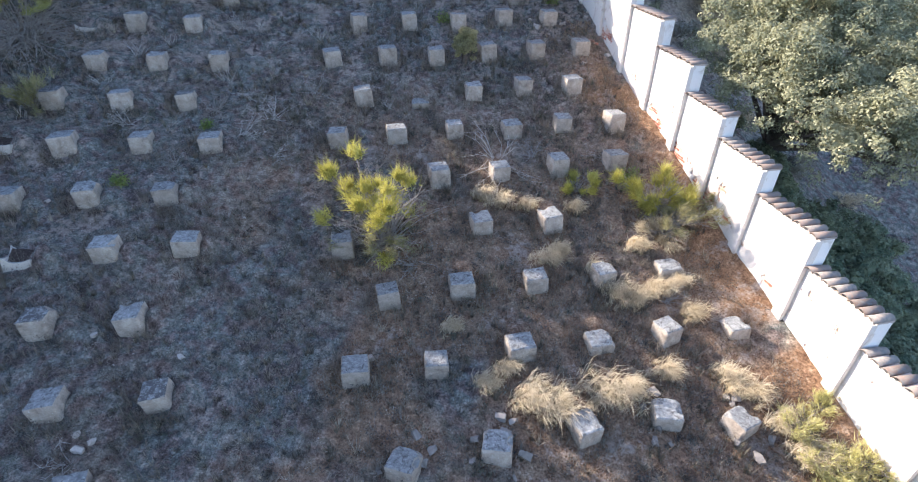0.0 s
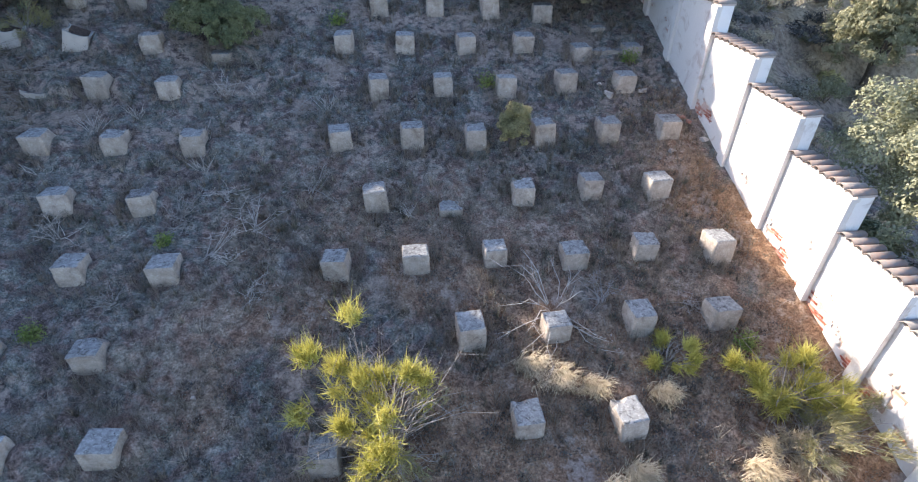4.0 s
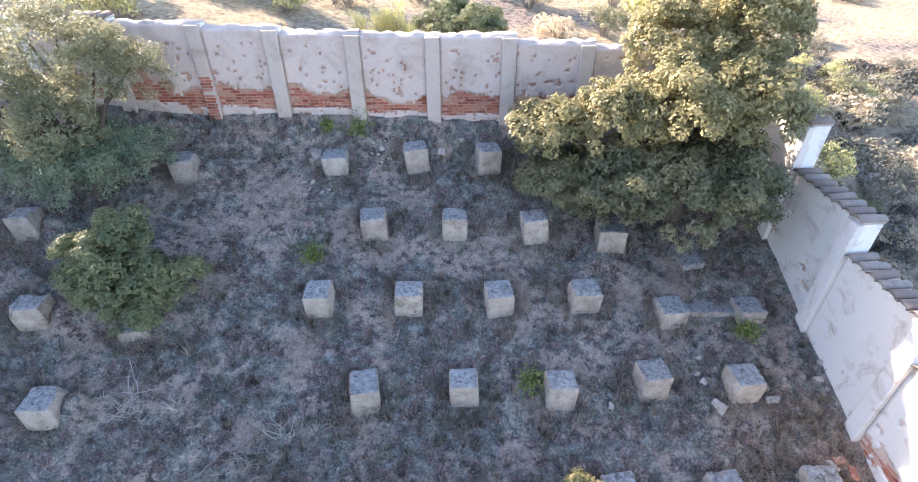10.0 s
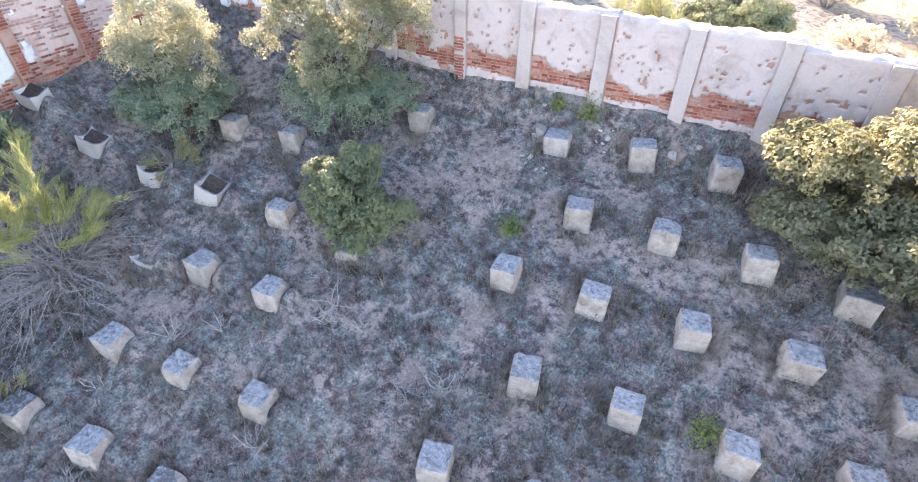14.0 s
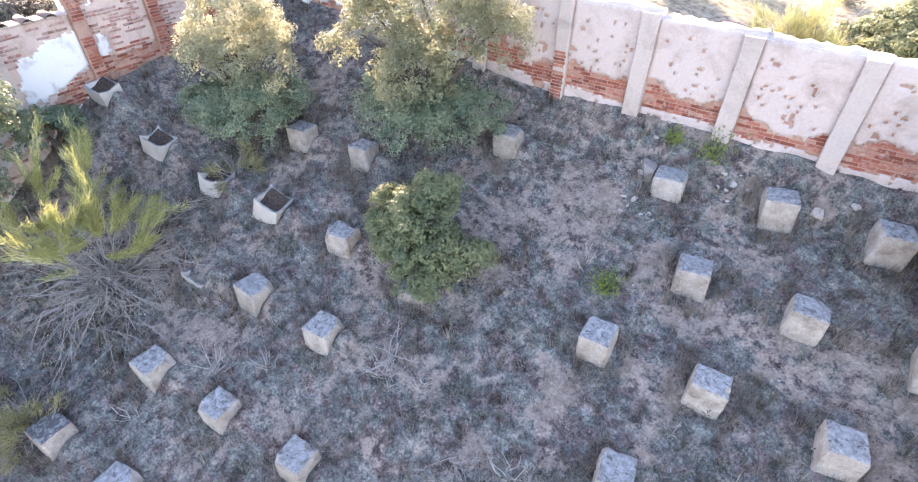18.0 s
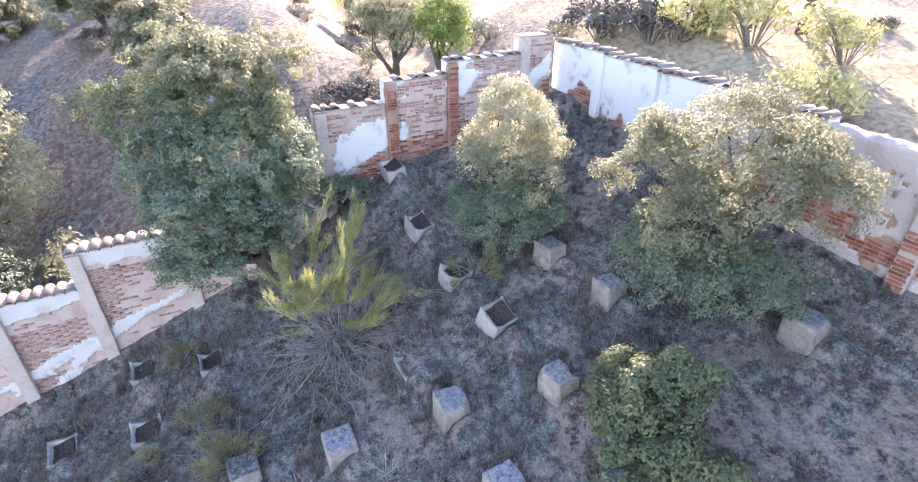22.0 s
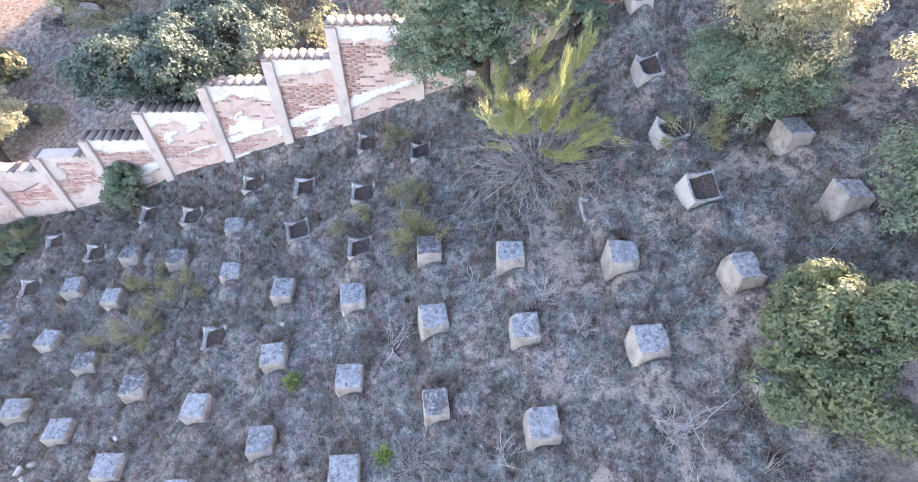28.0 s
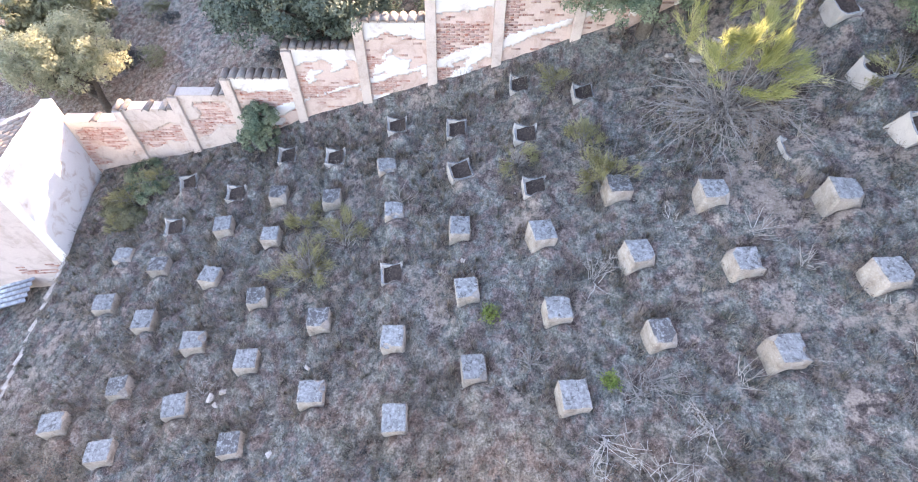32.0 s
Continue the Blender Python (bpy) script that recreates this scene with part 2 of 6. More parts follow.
CEMENT = plaster_material("beige_cement", (0.52, 0.44, 0.385), (0.40, 0.325, 0.275), 0.7)
RED_MORTAR = plaster_material("brick_dust_mortar", (0.46, 0.29, 0.22), (0.30, 0.15, 0.10), 0.8)
STONE = plaster_material("pale_rubble", (0.50, 0.445, 0.395), (0.26, 0.22, 0.19), 0.9)
BRICK = brick_material("red_brick", 0.5)
DUSTY_BRICK = brick_material("dusty_brick", 0.35)
TILE = tile_material()
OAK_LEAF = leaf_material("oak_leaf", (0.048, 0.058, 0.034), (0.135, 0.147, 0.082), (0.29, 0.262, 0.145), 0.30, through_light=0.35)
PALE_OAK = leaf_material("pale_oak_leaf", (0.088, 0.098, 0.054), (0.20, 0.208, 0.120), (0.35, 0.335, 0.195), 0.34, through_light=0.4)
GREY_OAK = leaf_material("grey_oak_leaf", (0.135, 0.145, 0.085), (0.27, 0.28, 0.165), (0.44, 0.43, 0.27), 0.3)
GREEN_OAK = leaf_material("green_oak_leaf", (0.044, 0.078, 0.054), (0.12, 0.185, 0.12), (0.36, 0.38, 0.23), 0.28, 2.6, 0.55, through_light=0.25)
# darker copy of the oak leaf with shade put into its colour
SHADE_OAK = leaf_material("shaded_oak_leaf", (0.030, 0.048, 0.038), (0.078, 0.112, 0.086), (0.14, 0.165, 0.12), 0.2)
# paler copy of the oak leaf with sunlight put into its colour
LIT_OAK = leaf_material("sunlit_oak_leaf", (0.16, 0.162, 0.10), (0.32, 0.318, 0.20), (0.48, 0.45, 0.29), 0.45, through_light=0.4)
# golden leaf tone that carries low sunlight in its colour
SUN_GOLD_OAK = leaf_material("sun_gold_oak_leaf", (0.092, 0.094, 0.046), (0.235, 0.222, 0.105), (0.46, 0.395, 0.19), 0.32, through_light=0.35)
LUMP = plaster_material("broken_concrete", (0.29, 0.26, 0.235), (0.13, 0.115, 0.1), 0.9)
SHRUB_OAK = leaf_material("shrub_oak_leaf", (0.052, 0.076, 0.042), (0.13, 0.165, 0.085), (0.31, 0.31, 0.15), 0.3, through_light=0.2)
BROOM = leaf_material("broom_stem", (0.23, 0.22, 0.045), (0.46, 0.425, 0.09), (0.66, 0.60, 0.19), 0.35)
PALE_BROOM = leaf_material("pale_broom_stem", (0.30, 0.29, 0.12), (0.52, 0.49, 0.21), (0.74, 0.69, 0.38), 0.45)
SPROUT = leaf_material("fresh_green_leaf", (0.09, 0.15, 0.03), (0.18, 0.26, 0.06), (0.29, 0.31, 0.10), 0.35)
DRY_GRASS = leaf_material("dry_grass", (0.085, 0.07, 0.058), (0.18, 0.15, 0.122), (0.33, 0.275, 0.215), 0.3, 4.5, 0.8)
STRAW = leaf_material("straw_grass", (0.40, 0.325, 0.21), (0.58, 0.49, 0.34), (0.72, 0.63, 0.47), 0.4)
THYME = tuft_material("grey_thyme", [(0.0, (0.048, 0.048, 0.048)), (0.25, (0.085, 0.088, 0.084)), (0.45, (0.125, 0.132, 0.116)), (0.66, (0.145, 0.108, 0.096)), (0.84, (0.19, 0.172, 0.145)), (1.0, (0.28, 0.25, 0.21))])
SHADE_BROOM = leaf_material("shaded_broom_stem", (0.17, 0.185, 0.06), (0.30, 0.31, 0.11), (0.50, 0.48, 0.20), 0.3)
OLIVE_BROOM = leaf_material("olive_broom", (0.17, 0.16, 0.075), (0.29, 0.27, 0.13), (0.42, 0.385, 0.21), 0.3)
SAGE = leaf_material("sage_scrub", (0.11, 0.108, 0.082), (0.20, 0.195, 0.15), (0.30, 0.275, 0.21), 0.25, 3.0)
SAGE_TUFT = tuft_material("sage_tuft", [(0.0, (0.085, 0.10, 0.075)), (0.5, (0.15, 0.165, 0.125)), (1.0, (0.24, 0.235, 0.185))])
PALE_TUFT = tuft_material("pale_dead_tuft", [(0.0, (0.16, 0.14, 0.115)), (0.5, (0.25, 0.215, 0.175)), (1.0, (0.36, 0.315, 0.255))])
BROWN_HERB = tuft_material("brown_herb", [(0.0, (0.062, 0.046, 0.04)), (0.5, (0.12, 0.086, 0.072)), (1.0, (0.21, 0.155, 0.125))])
WARM_LIME = plaster_material("warm_limewash", (0.70, 0.655, 0.61), (0.50, 0.41, 0.35))
BROOM_TWIG = bark_material("grey_broom_twig", (0.20, 0.18, 0.165), (0.40, 0.365, 0.335))
BLEACHED = bark_material("bleached_stick", (0.30, 0.27, 0.24), (0.55, 0.51, 0.47))
BEIGE_PLASTER = plaster_material("beige_flaking_plaster", (0.60, 0.50, 0.43), (0.44, 0.33, 0.27), 0.7)
SUNLIT_RUSSET = leaf_material("russet_grass", (0.16, 0.105, 0.065), (0.30, 0.205, 0.13), (0.46, 0.34, 0.22), 0.35, 2.5, 0.7)
BARK = bark_material("oak_bark", (0.06, 0.05, 0.042), (0.17, 0.145, 0.12))
DEADWOOD = bark_material("bleached_twig", (0.17, 0.148, 0.13), (0.36, 0.325, 0.295))
GALVANISED, _nt, _b = material("weathered_sheet_metal", 0.5, 0.4)
_b.inputs["Metallic"].default_value = 0.7
_nt.links.new(ramp(_nt, noise_tex(_nt, coords(_nt, "World"), 6.0, 6, 0.7), [(0.35, (0.22, 0.23, 0.24)), (0.65, (0.46, 0.47, 0.48))]), _b.inputs["Base Color"])

# ---- building helpers ----
def value_noise(x, y, seed=0):
    """Smooth repeatable noise from 0 to 1 over arrays of places."""
    x, y = np.asarray(x, float), np.asarray(y, float)
    xi, yi = np.floor(x), np.floor(y)
    u, w = x - xi, y - yi
    u, w = u * u * (3 - 2 * u), w * w * (3 - 2 * w)

    def cell(a, b):
        h = np.sin(a * 127.1 + b * 311.7 + seed * 74.7) * 43758.5453
        return h - np.floor(h)

    return (cell(xi, yi) * (1 - u) + cell(xi + 1, yi) * u) * (1 - w) + (cell(xi, yi + 1) * (1 - u) + cell(xi + 1, yi + 1) * u) * w


def fractal(x, y, seed=0, octaves=4):
    x, y = np.asarray(x, float), np.asarray(y, float)
    total, amp = 0.0, 0.5
    for k in range(octaves):
        total = total + amp * value_noise(x * 2 ** k, y * 2 ** k, seed + k * 13)
        amp *= 0.5
    return total / (1 - 0.5 ** octaves)


def step01(a, b, v):
    t = np.clip((np.asarray(v, float) - a) / (b - a), 0, 1)
    return t * t * (3 - 2 * t)


def east_wall_x(y):
    return 5.889 - 0.2 * (y - 13.26)


def west_wall_x(y):
    return -13.416 - 0.128 * y


def north_wall_y(x):
    return 23.455 + 0.117 * (x + 2.566)


def ground_z(x, y):
    """The hillside: it climbs to the north, a little to the west, and drops away outside the east wall."""
    x, y = np.asarray(x, float), np.asarray(y, float)
    a, b = np.clip(x, -24, 12), np.clip(y, -4, 25.5)
    z = 0.48 - 0.061 * a + 0.2084 * b - 0.00054 * a * b + 0.00423 * a * a + 0.00527 * b * b
    z = z + 0.95 * np.exp(-((x + 15.8) / 1.9) ** 2 - ((y - 16.8) / 2.6) ** 2)
    z = z + 0.05 * np.clip(y - 25.5, 0, 60) + 0.02 * np.clip(-x - 24, 0, 80) - 0.10 * np.clip(-4 - y, 0, 60)
    out = x - east_wall_x(y)
    z = z - 0.5 * np.clip(out - 0.25, 0, 9) * (1 - 0.6 * step01(23, 31, y))
    z = z + 0.15 * np.clip(-15.9 - x, 0, 12) * step01(-2, 6, y) * (1 - step01(14, 20, y))
    z = z - 0.20 * np.clip(-17.2 - x, 0, 12) * step01(15, 21, y)
    z = z + 0.19 * np.clip(-22 - x, 0, 40) * (1 - step01(11, 19, y))
    south = -1.03 + 0.12 * (x + 9.84) - y
    z = z - 1.1 * step01(0.05, 0.35, south)
    # soil banked against the north and west walls
    gap = np.clip(north_wall_y(x) - y, 0, 9)
    z = z + np.where(y < north_wall_y(x) + 0.15, (0.24 + 0.18 * step01(-8, -5, x)) * np.exp(-(gap / 0.42) ** 2), 0)
    gap = np.clip(x - west_wall_x(y), 0, 9)
    z = z + np.where((x > west_wall_x(y) - 0.15) & (y < 13.5), 0.33 * step01(2.5, 6, y) * np.exp(-(gap / 0.45) ** 2), 0)
    far = np.hypot(x + 4, y - 12)
    return z + 1.6 * step01(30, 90, far) * (fractal(x * 0.03, y * 0.03, 5) - 0.5)


def gz(x, y):
    return float(ground_z(x, y))


BARE_SPOTS = ((-7.3, 16.9, 1.0), (-6.9, 20.4, 1.4), (-11.6, 16.2, 1.3), (-10.2, 17.0, 0.7), (2.9, 19.5, 1.5), (4.1, 17.4, 0.8), (-5.2, 22.2, 1.2), (-8.4, 22.0, 0.9), (4.9, 14.6, 0.8), (5.2, 11.5, 0.9), (6.2, 8.4, 0.8), (-0.2, 17.6, 0.7), (-6.3, 18.9, 0.6), (1.7, 21.0, 1.0))


def tufty(x, y):
    """Where the scrub grows in clumps, 0 to 1."""
    return step01(0.36, 0.46, fractal(x * 1.6, y * 1.6, 85, 4))


def bareness(x, y):
    """How bare the soil lies, 0 to 1: trodden and washed-out spots, broken up by noise."""
    b = 0.0
    for sx, sy, r in BARE_SPOTS:
        b = b + np.exp(-((x - sx) ** 2 + (y - sy) ** 2) / (r * r))
    b = np.clip(b, 0, 1) * (0.9 * step01(0.3, 0.68, fractal(x * 1.8, y * 1.8, 17)))
    wild = step01(0.58, 0.74, fractal(x * 0.7, y * 0.7, 19)) * 0.6
    small = (1 - tufty(x, y)) * (0.10 + 0.70 * step01(12, 19, y + 0.25 * (-4 - x)))
    wild = np.maximum(wild, small)
    outside = np.maximum(step01(-0.3, 0.6, y - north_wall_y(x)), step01(0.5, 2.5, west_wall_x(y) - x) * 0.3) * (0.35 + 0.75 * fractal(x * 0.25, y * 0.25, 23))
    outside = np.maximum(outside, step01(0.5, 2.0, x - east_wall_x(y)) * step01(17, 22, y) * (0.25 + 0.9 * fractal(x * 0.4, y * 0.4, 29)))
    return np.clip(np.maximum(np.maximum(b, wild), outside), 0, 1)


def mesh_from(name, verts, faces, mat, smooth=False):
    """One mesh from arrays: verts (n, 3), faces (m, 3 or 4)."""
    verts, faces = np.asarray(verts, np.float32), np.asarray(faces, np.int32)
    me = bpy.data.meshes.new(name)
    k = faces.shape[1]
    me.vertices.add(len(verts))
    me.vertices.foreach_set("co", verts.ravel())
    me.loops.add(faces.size)
    me.loops.foreach_set("vertex_index", faces.ravel())
    me.polygons.add(len(faces))
    me.polygons.foreach_set("loop_start", np.arange(0, faces.size, k, dtype=np.int32))
    me.polygons.foreach_set("loop_total", np.full(len(faces), k, np.int32))
    if smooth:
        me.polygons.foreach_set("use_smooth", np.ones(len(faces), bool))
    me.update(calc_edges=True)
    me.validate()
    me.materials.append(mat)
    return me


def bm_mesh(name, bm, *mats):
    me = bpy.data.meshes.new(name)
    bm.to_mesh(me)
    bm.free()
    for m in mats:
        me.materials.append(m)
    return me


def part(name, mesh, parent, label=""):
    ob = new(name, mesh)
    ob.parent = parent
    return tagged(ob, label) if label else ob


def box_bm(bm, lo, hi, m=Matrix()):
    r = bmesh.ops.create_cube(bm, size=1.0)
    size = Vector(hi) - Vector(lo)
    mid = (Vector(hi) + Vector(lo)) / 2
    bmesh.ops.transform(bm, matrix=m @ Matrix.Translation(mid) @ Matrix.Diagonal((*size, 1)), verts=r["verts"])
    return r["verts"]


def tubes(paths, sides=5):
    """Tapered tubes along lists of (point, radius): verts and quads."""
    verts, faces = [], []
    for path in paths:
        start = len(verts)
        for i, (p, r) in enumerate(path):
            p = Vector(p)
            a = Vector(path[max(i - 1, 0)][0])
            b = Vector(path[min(i + 1, len(path) - 1)][0])
            d = (b - a).normalized() if (b - a).length > 1e-6 else Vector((0, 0, 1))
            u = d.orthogonal().normalized()
            w = d.cross(u)
            for k in range(sides):
                ang = 2 * math.pi * k / sides
                verts.append(p + (u * math.cos(ang) + w * math.sin(ang)) * r)
        for i in range(len(path) - 1):
            for k in range(sides):
                a = start + i * sides + k
                b = start + i * sides + (k + 1) % sides
                faces.append((a, b, b + sides, a + sides))
    return [tuple(v) for v in verts], faces


def leaf_blades(rng, centres, size, up=0.3, slim=0.5, facing=None):
    """A small pointed leaf at every centre, turned at random, or facing roughly the given ways: verts and triangles."""
    n = len(centres)
    nrm = rng.normal(size=(n, 3))
    nrm[:, 2] += up
    if facing is not None:
        nrm = nrm * 0.55 + facing
    nrm /= np.linalg.norm(nrm, axis=1)[:, None]
    d = np.cross(nrm, rng.normal(size=(n, 3)))
    d /= np.linalg.norm(d, axis=1)[:, None]
    e = np.cross(nrm, d)
    s = size * rng.uniform(0.6, 1.3, n)[:, None]
    c = np.asarray(centres)
    v = np.stack([c - d * s * 0.7 + e * s * slim, c - d * s * 0.7 - e * s * slim, c + d * s * 1.15 + nrm * s * 0.25], 1).reshape(-1, 3)
    return v, np.arange(3 * n).reshape(-1, 3)


def crown_points(rng, blobs, clumps, per, spread, lumps=4):
    """Leaf centres in clumps on uneven shells round the blobs, and the ways they face."""
    lobes = []
    for x, y, z, rx, ry, rz in blobs:
        for k in range(lumps):
            a = rng.normal(size=3)
            a[2] = abs(a[2]) * 0.9 + 0.1
            a /= np.linalg.norm(a)
            s = rng.uniform(0.26, 0.42)
            lobes.append((x + a[0] * rx * 0.86, y + a[1] * ry * 0.86, z + a[2] * rz * 0.86, rx * s, ry * s, rz * s))
    blobs = list(blobs) + lobes
    vol = np.array([b[3] * b[4] + b[3] * b[5] for b in blobs])
    pts, ways = [], []
    for (x, y, z, rx, ry, rz), share in zip(blobs, vol / vol.sum()):
        k = max(6, int(clumps * share))
        d = rng.normal(size=(k, 3))
        d[:, 2] = np.where(d[:, 2] < -0.4, -d[:, 2], d[:, 2])
        d /= np.linalg.norm(d, axis=1)[:, None]
        lump = 0.62 + 0.6 * value_noise(d[:, 0] * 2.3 + x * 3 + 9, d[:, 1] * 2.3 + d[:, 2] * 1.9 + y * 3, 3)
        r = lump * rng.uniform(0.78, 1.04, k)
        c = np.array([x, y, z]) + d * np.array([rx, ry, rz]) * r[:, None]
        o = rng.normal(size=(k * per, 3))
        o /= np.linalg.norm(o, axis=1)[:, None]
        m = np.repeat(c, per, 0) + o * (spread * 1.5 * rng.uniform(0.55, 1.1, (k * per, 1))) * np.array([1, 1, 0.75])
        pts.append(m)
        ways.append(o * 0.8 + np.repeat(d, per, 0) * 0.6 + np.array([0, 0, 0.25]))
    return np.concatenate(pts), np.concatenate(ways)


def oak(name, x, y, blobs, clumps, leaf, label, mat=None, per=44, size=0.031, seed=1, category="tree", spread=0.13, shoots=()):
    """A holm oak or shrub: tapered trunk and limbs, a crown of leaf clumps. blobs: offset x, y, height above the foot, radii."""
    rng = np.random.default_rng(seed)
    size = size * 0.97
    z0 = gz(x, y)
    root = tagged(new(name), label, category)
    root.location = (x, y, z0)
    top = max(b[2] for b in blobs)
    girth = 0.05 + 0.035 * top
    limbs = []
    trunk = [((0, 0, -0.25), girth * 1.25), ((0.04, 0.02, top * 0.25), girth), ((-0.03, 0.06, top * 0.5), girth * 0.75), ((0.02, 0.0, top * 0.8), girth * 0.35)]
    for bx, by, bz, rx, ry, rz in blobs:
        for k in range(3):
            t = np.clip(rng.normal(size=3) * 0.4, -0.6, 0.6)
            tip = Vector((bx + t[0] * rx, by + t[1] * ry, bz + abs(t[2]) * rz * 0.8))
            s = rng.uniform(0.2, 0.5)
            a = Vector((0, 0, min(top * s, bz * 0.7)))
            midp = a.lerp(tip, 0.5) + Vector((rng.normal() * 0.15, rng.normal() * 0.15, 0.1))
            limbs.append([(a, girth * 0.5), (midp, girth * 0.33), (tip, girth * 0.1)])
    v, f = tubes([trunk], 8)
    part("trunk", mesh_from("trunk", v, f, BARK, True), root)
    for limb in limbs:
        v, f = tubes([limb], 5)
        part("limb", mesh_from("limb", v, f, BARK, True), root)
    pts, ways = crown_points(rng, blobs, int(clumps * 0.62), int(per * 1.8), spread * 0.82)
    pts[:, 2] = np.maximum(pts[:, 2], 0.03)
    v, f = leaf_blades(rng, pts, size, 0.35, 0.55, ways)
    part("crown", mesh_from("crown", v, f, mat or leaf), root)
    for more, count, skin, note in shoots:
        pts, ways = crown_points(rng, more, int(count * 0.58), int(per * 1.8), spread * 0.80)
        pts[:, 2] = np.maximum(pts[:, 2], 0.03)
        v, f = leaf_blades(rng, pts, size, 0.35, 0.55, ways)
        part("crown", mesh_from("crown", v, f, skin), root, note)
    return root


def blades(rng, feet, n, height, lean, width, z=None):
    """n thin triangles fanned from each foot."""
    k = len(feet)
    base = np.repeat(np.asarray(feet), n, 0)
    a = rng.uniform(0, 2 * math.pi, k * n)
    h = height * rng.uniform(0.45, 1.25, k * n) * np.repeat(rng.uniform(0.6, 1.3, k), n)
    l = lean * rng.uniform(0.1, 1.0, k * n) * h
    base = base + np.stack([np.cos(a), np.sin(a), 0 * a], 1) * (0.12 * height * rng.uniform(0, 1, k * n))[:, None]
    tip = base + np.stack([np.cos(a) * l, np.sin(a) * l, h], 1)
    side = np.stack([-np.sin(a), np.cos(a), 0 * a], 1) * width
    v = np.stack([base - side, base + side, tip], 1).reshape(-1, 3)
    return v, np.arange(3 * k * n).reshape(-1, 3)

# ---- the ground: one sheet to the horizon ----
def spaced(lo, hi, step, far, grow=1.16):
    inner = list(np.arange(lo, hi + step / 2, step))
    left, right, d = [], [], step
    a, b = inner[0], inner[-1]
    while b < far or a > -far:
        d *= grow
        a -= d
        b += d
        left.append(a)
        right.append(b)
    return np.array(left[::-1] + inner + right)


gx, gy = spaced(-18.0, 9.0, 0.1, 900), spaced(-3.0, 26.0, 0.1, 900)
GX, GY = np.meshgrid(gx, gy)
near = 1 - step01(25, 60, np.hypot(GX + 4, GY - 12))
GZ = ground_z(GX, GY) + near * (0.16 * (fractal(GX * 0.9, GY * 0.9, 2) - 0.5) + 0.07 * (fractal(GX * 3.5, GY * 3.5, 7, 3) - 0.5))
gi = np.arange(GX.size).reshape(GX.shape)
gf = np.stack([gi[:-1, :-1], gi[:-1, 1:], gi[1:, 1:], gi[1:, :-1]], -1).reshape(-1, 4)
ground = tagged(new("ground", mesh_from("ground", np.stack([GX, GY, GZ], -1).reshape(-1, 3), gf, SOIL, True)), "steep dry hillside of brown soil with bare pale patches", "ground", kind="structure")

bare_layer = ground.data.attributes.new("bare", "FLOAT", "POINT")
bare_layer.data.foreach_set("value", bareness(GX, GY).ravel().astype(np.float32))

straw_layer = ground.data.attributes.new("straw", "FLOAT", "POINT")
beyond = np.maximum(step01(0.4, 1.6, GY - north_wall_y(GX)), np.maximum(step01(1.0, 3.0, GX - east_wall_x(GY)) * step01(19, 23, GY), 0.8 * step01(1.2, 3.0, west_wall_x(GY) - GX) * step01(16, 20, GY)))
straw_layer.data.foreach_set("value", ((0.9 - 0.15 * step01(3.0, 6.0, GX)) * beyond * step01(0.30, 0.62, fractal(GX * 0.45, GY * 0.45, 73))).ravel().astype(np.float32))

# reddish litter on lower ground and by the white wall, there partly painted sunlight
rust_layer = ground.data.attributes.new("rust", "FLOAT", "POINT")
by_wall = step01(-3.4, -0.6, GX - east_wall_x(GY)) * (1 - step01(15, 20, GY)) * step01(0.30, 0.52, fractal(GX * 0.9, GY * 0.9, 97))
low_end = 0.75 * (1 - step01(11, 18, GY)) * step01(0.26, 0.52, fractal(GX * 0.6, GY * 0.6, 101)) * (0.1 + 0.9 * step01(-8, -2.5, GX))
rust_layer.data.foreach_set("value", np.maximum(np.maximum(by_wall, low_end) * (1 - step01(0.0, 0.5, GX - east_wall_x(GY))), 0.5 * step01(0.4, 1.2, west_wall_x(GY) - GX) * step01(0.3, 0.55, fractal(GX * 0.35, GY * 0.35, 103))).ravel().astype(np.float32))

# ---- enclosure walls ----
THICK = 0.30
BRICK_SIZE = (0.225, 0.03, 0.048)
COURSE = 0.064


def brick_mesh(mat):
    bm = bmesh.new()
    box_bm(bm, (-BRICK_SIZE[0] / 2, -0.009, -BRICK_SIZE[2] / 2), (BRICK_SIZE[0] / 2, 0.021, BRICK_SIZE[2] / 2))
    return bm_mesh("brick", bm, mat)


def tile_mesh(length=0.46, r=0.105, thick=0.016):
    """A curved clay tile that lies across the wall, a little wider at one end."""
    verts, faces, n = [], [], 7
    for j, y in enumerate((-length / 2, length / 2)):
        taper = 1.0 - 0.16 * j
        for rad in (r * taper, r * taper - thick):
            for k in range(n + 1):
                a = math.pi * (0.04 + 0.92 * k / n)
                verts.append((math.cos(a) * rad, y, math.sin(a) * rad * 0.85))
    m = n + 1
    for k in range(n):
        faces += [(k, k + 1, 2 * m + k + 1, 2 * m + k), (m + k, 3 * m + k, 3 * m + k + 1, m + k + 1), (k, m + k, m + k + 1, k + 1), (2 * m + k, 2 * m + k + 1, 3 * m + k + 1, 3 * m + k)]
    faces += [(0, 2 * m, 3 * m, m), (n, m + n, 3 * m + n, 2 * m + n)]
    return mesh_from("coping_tile", verts, faces, TILE)


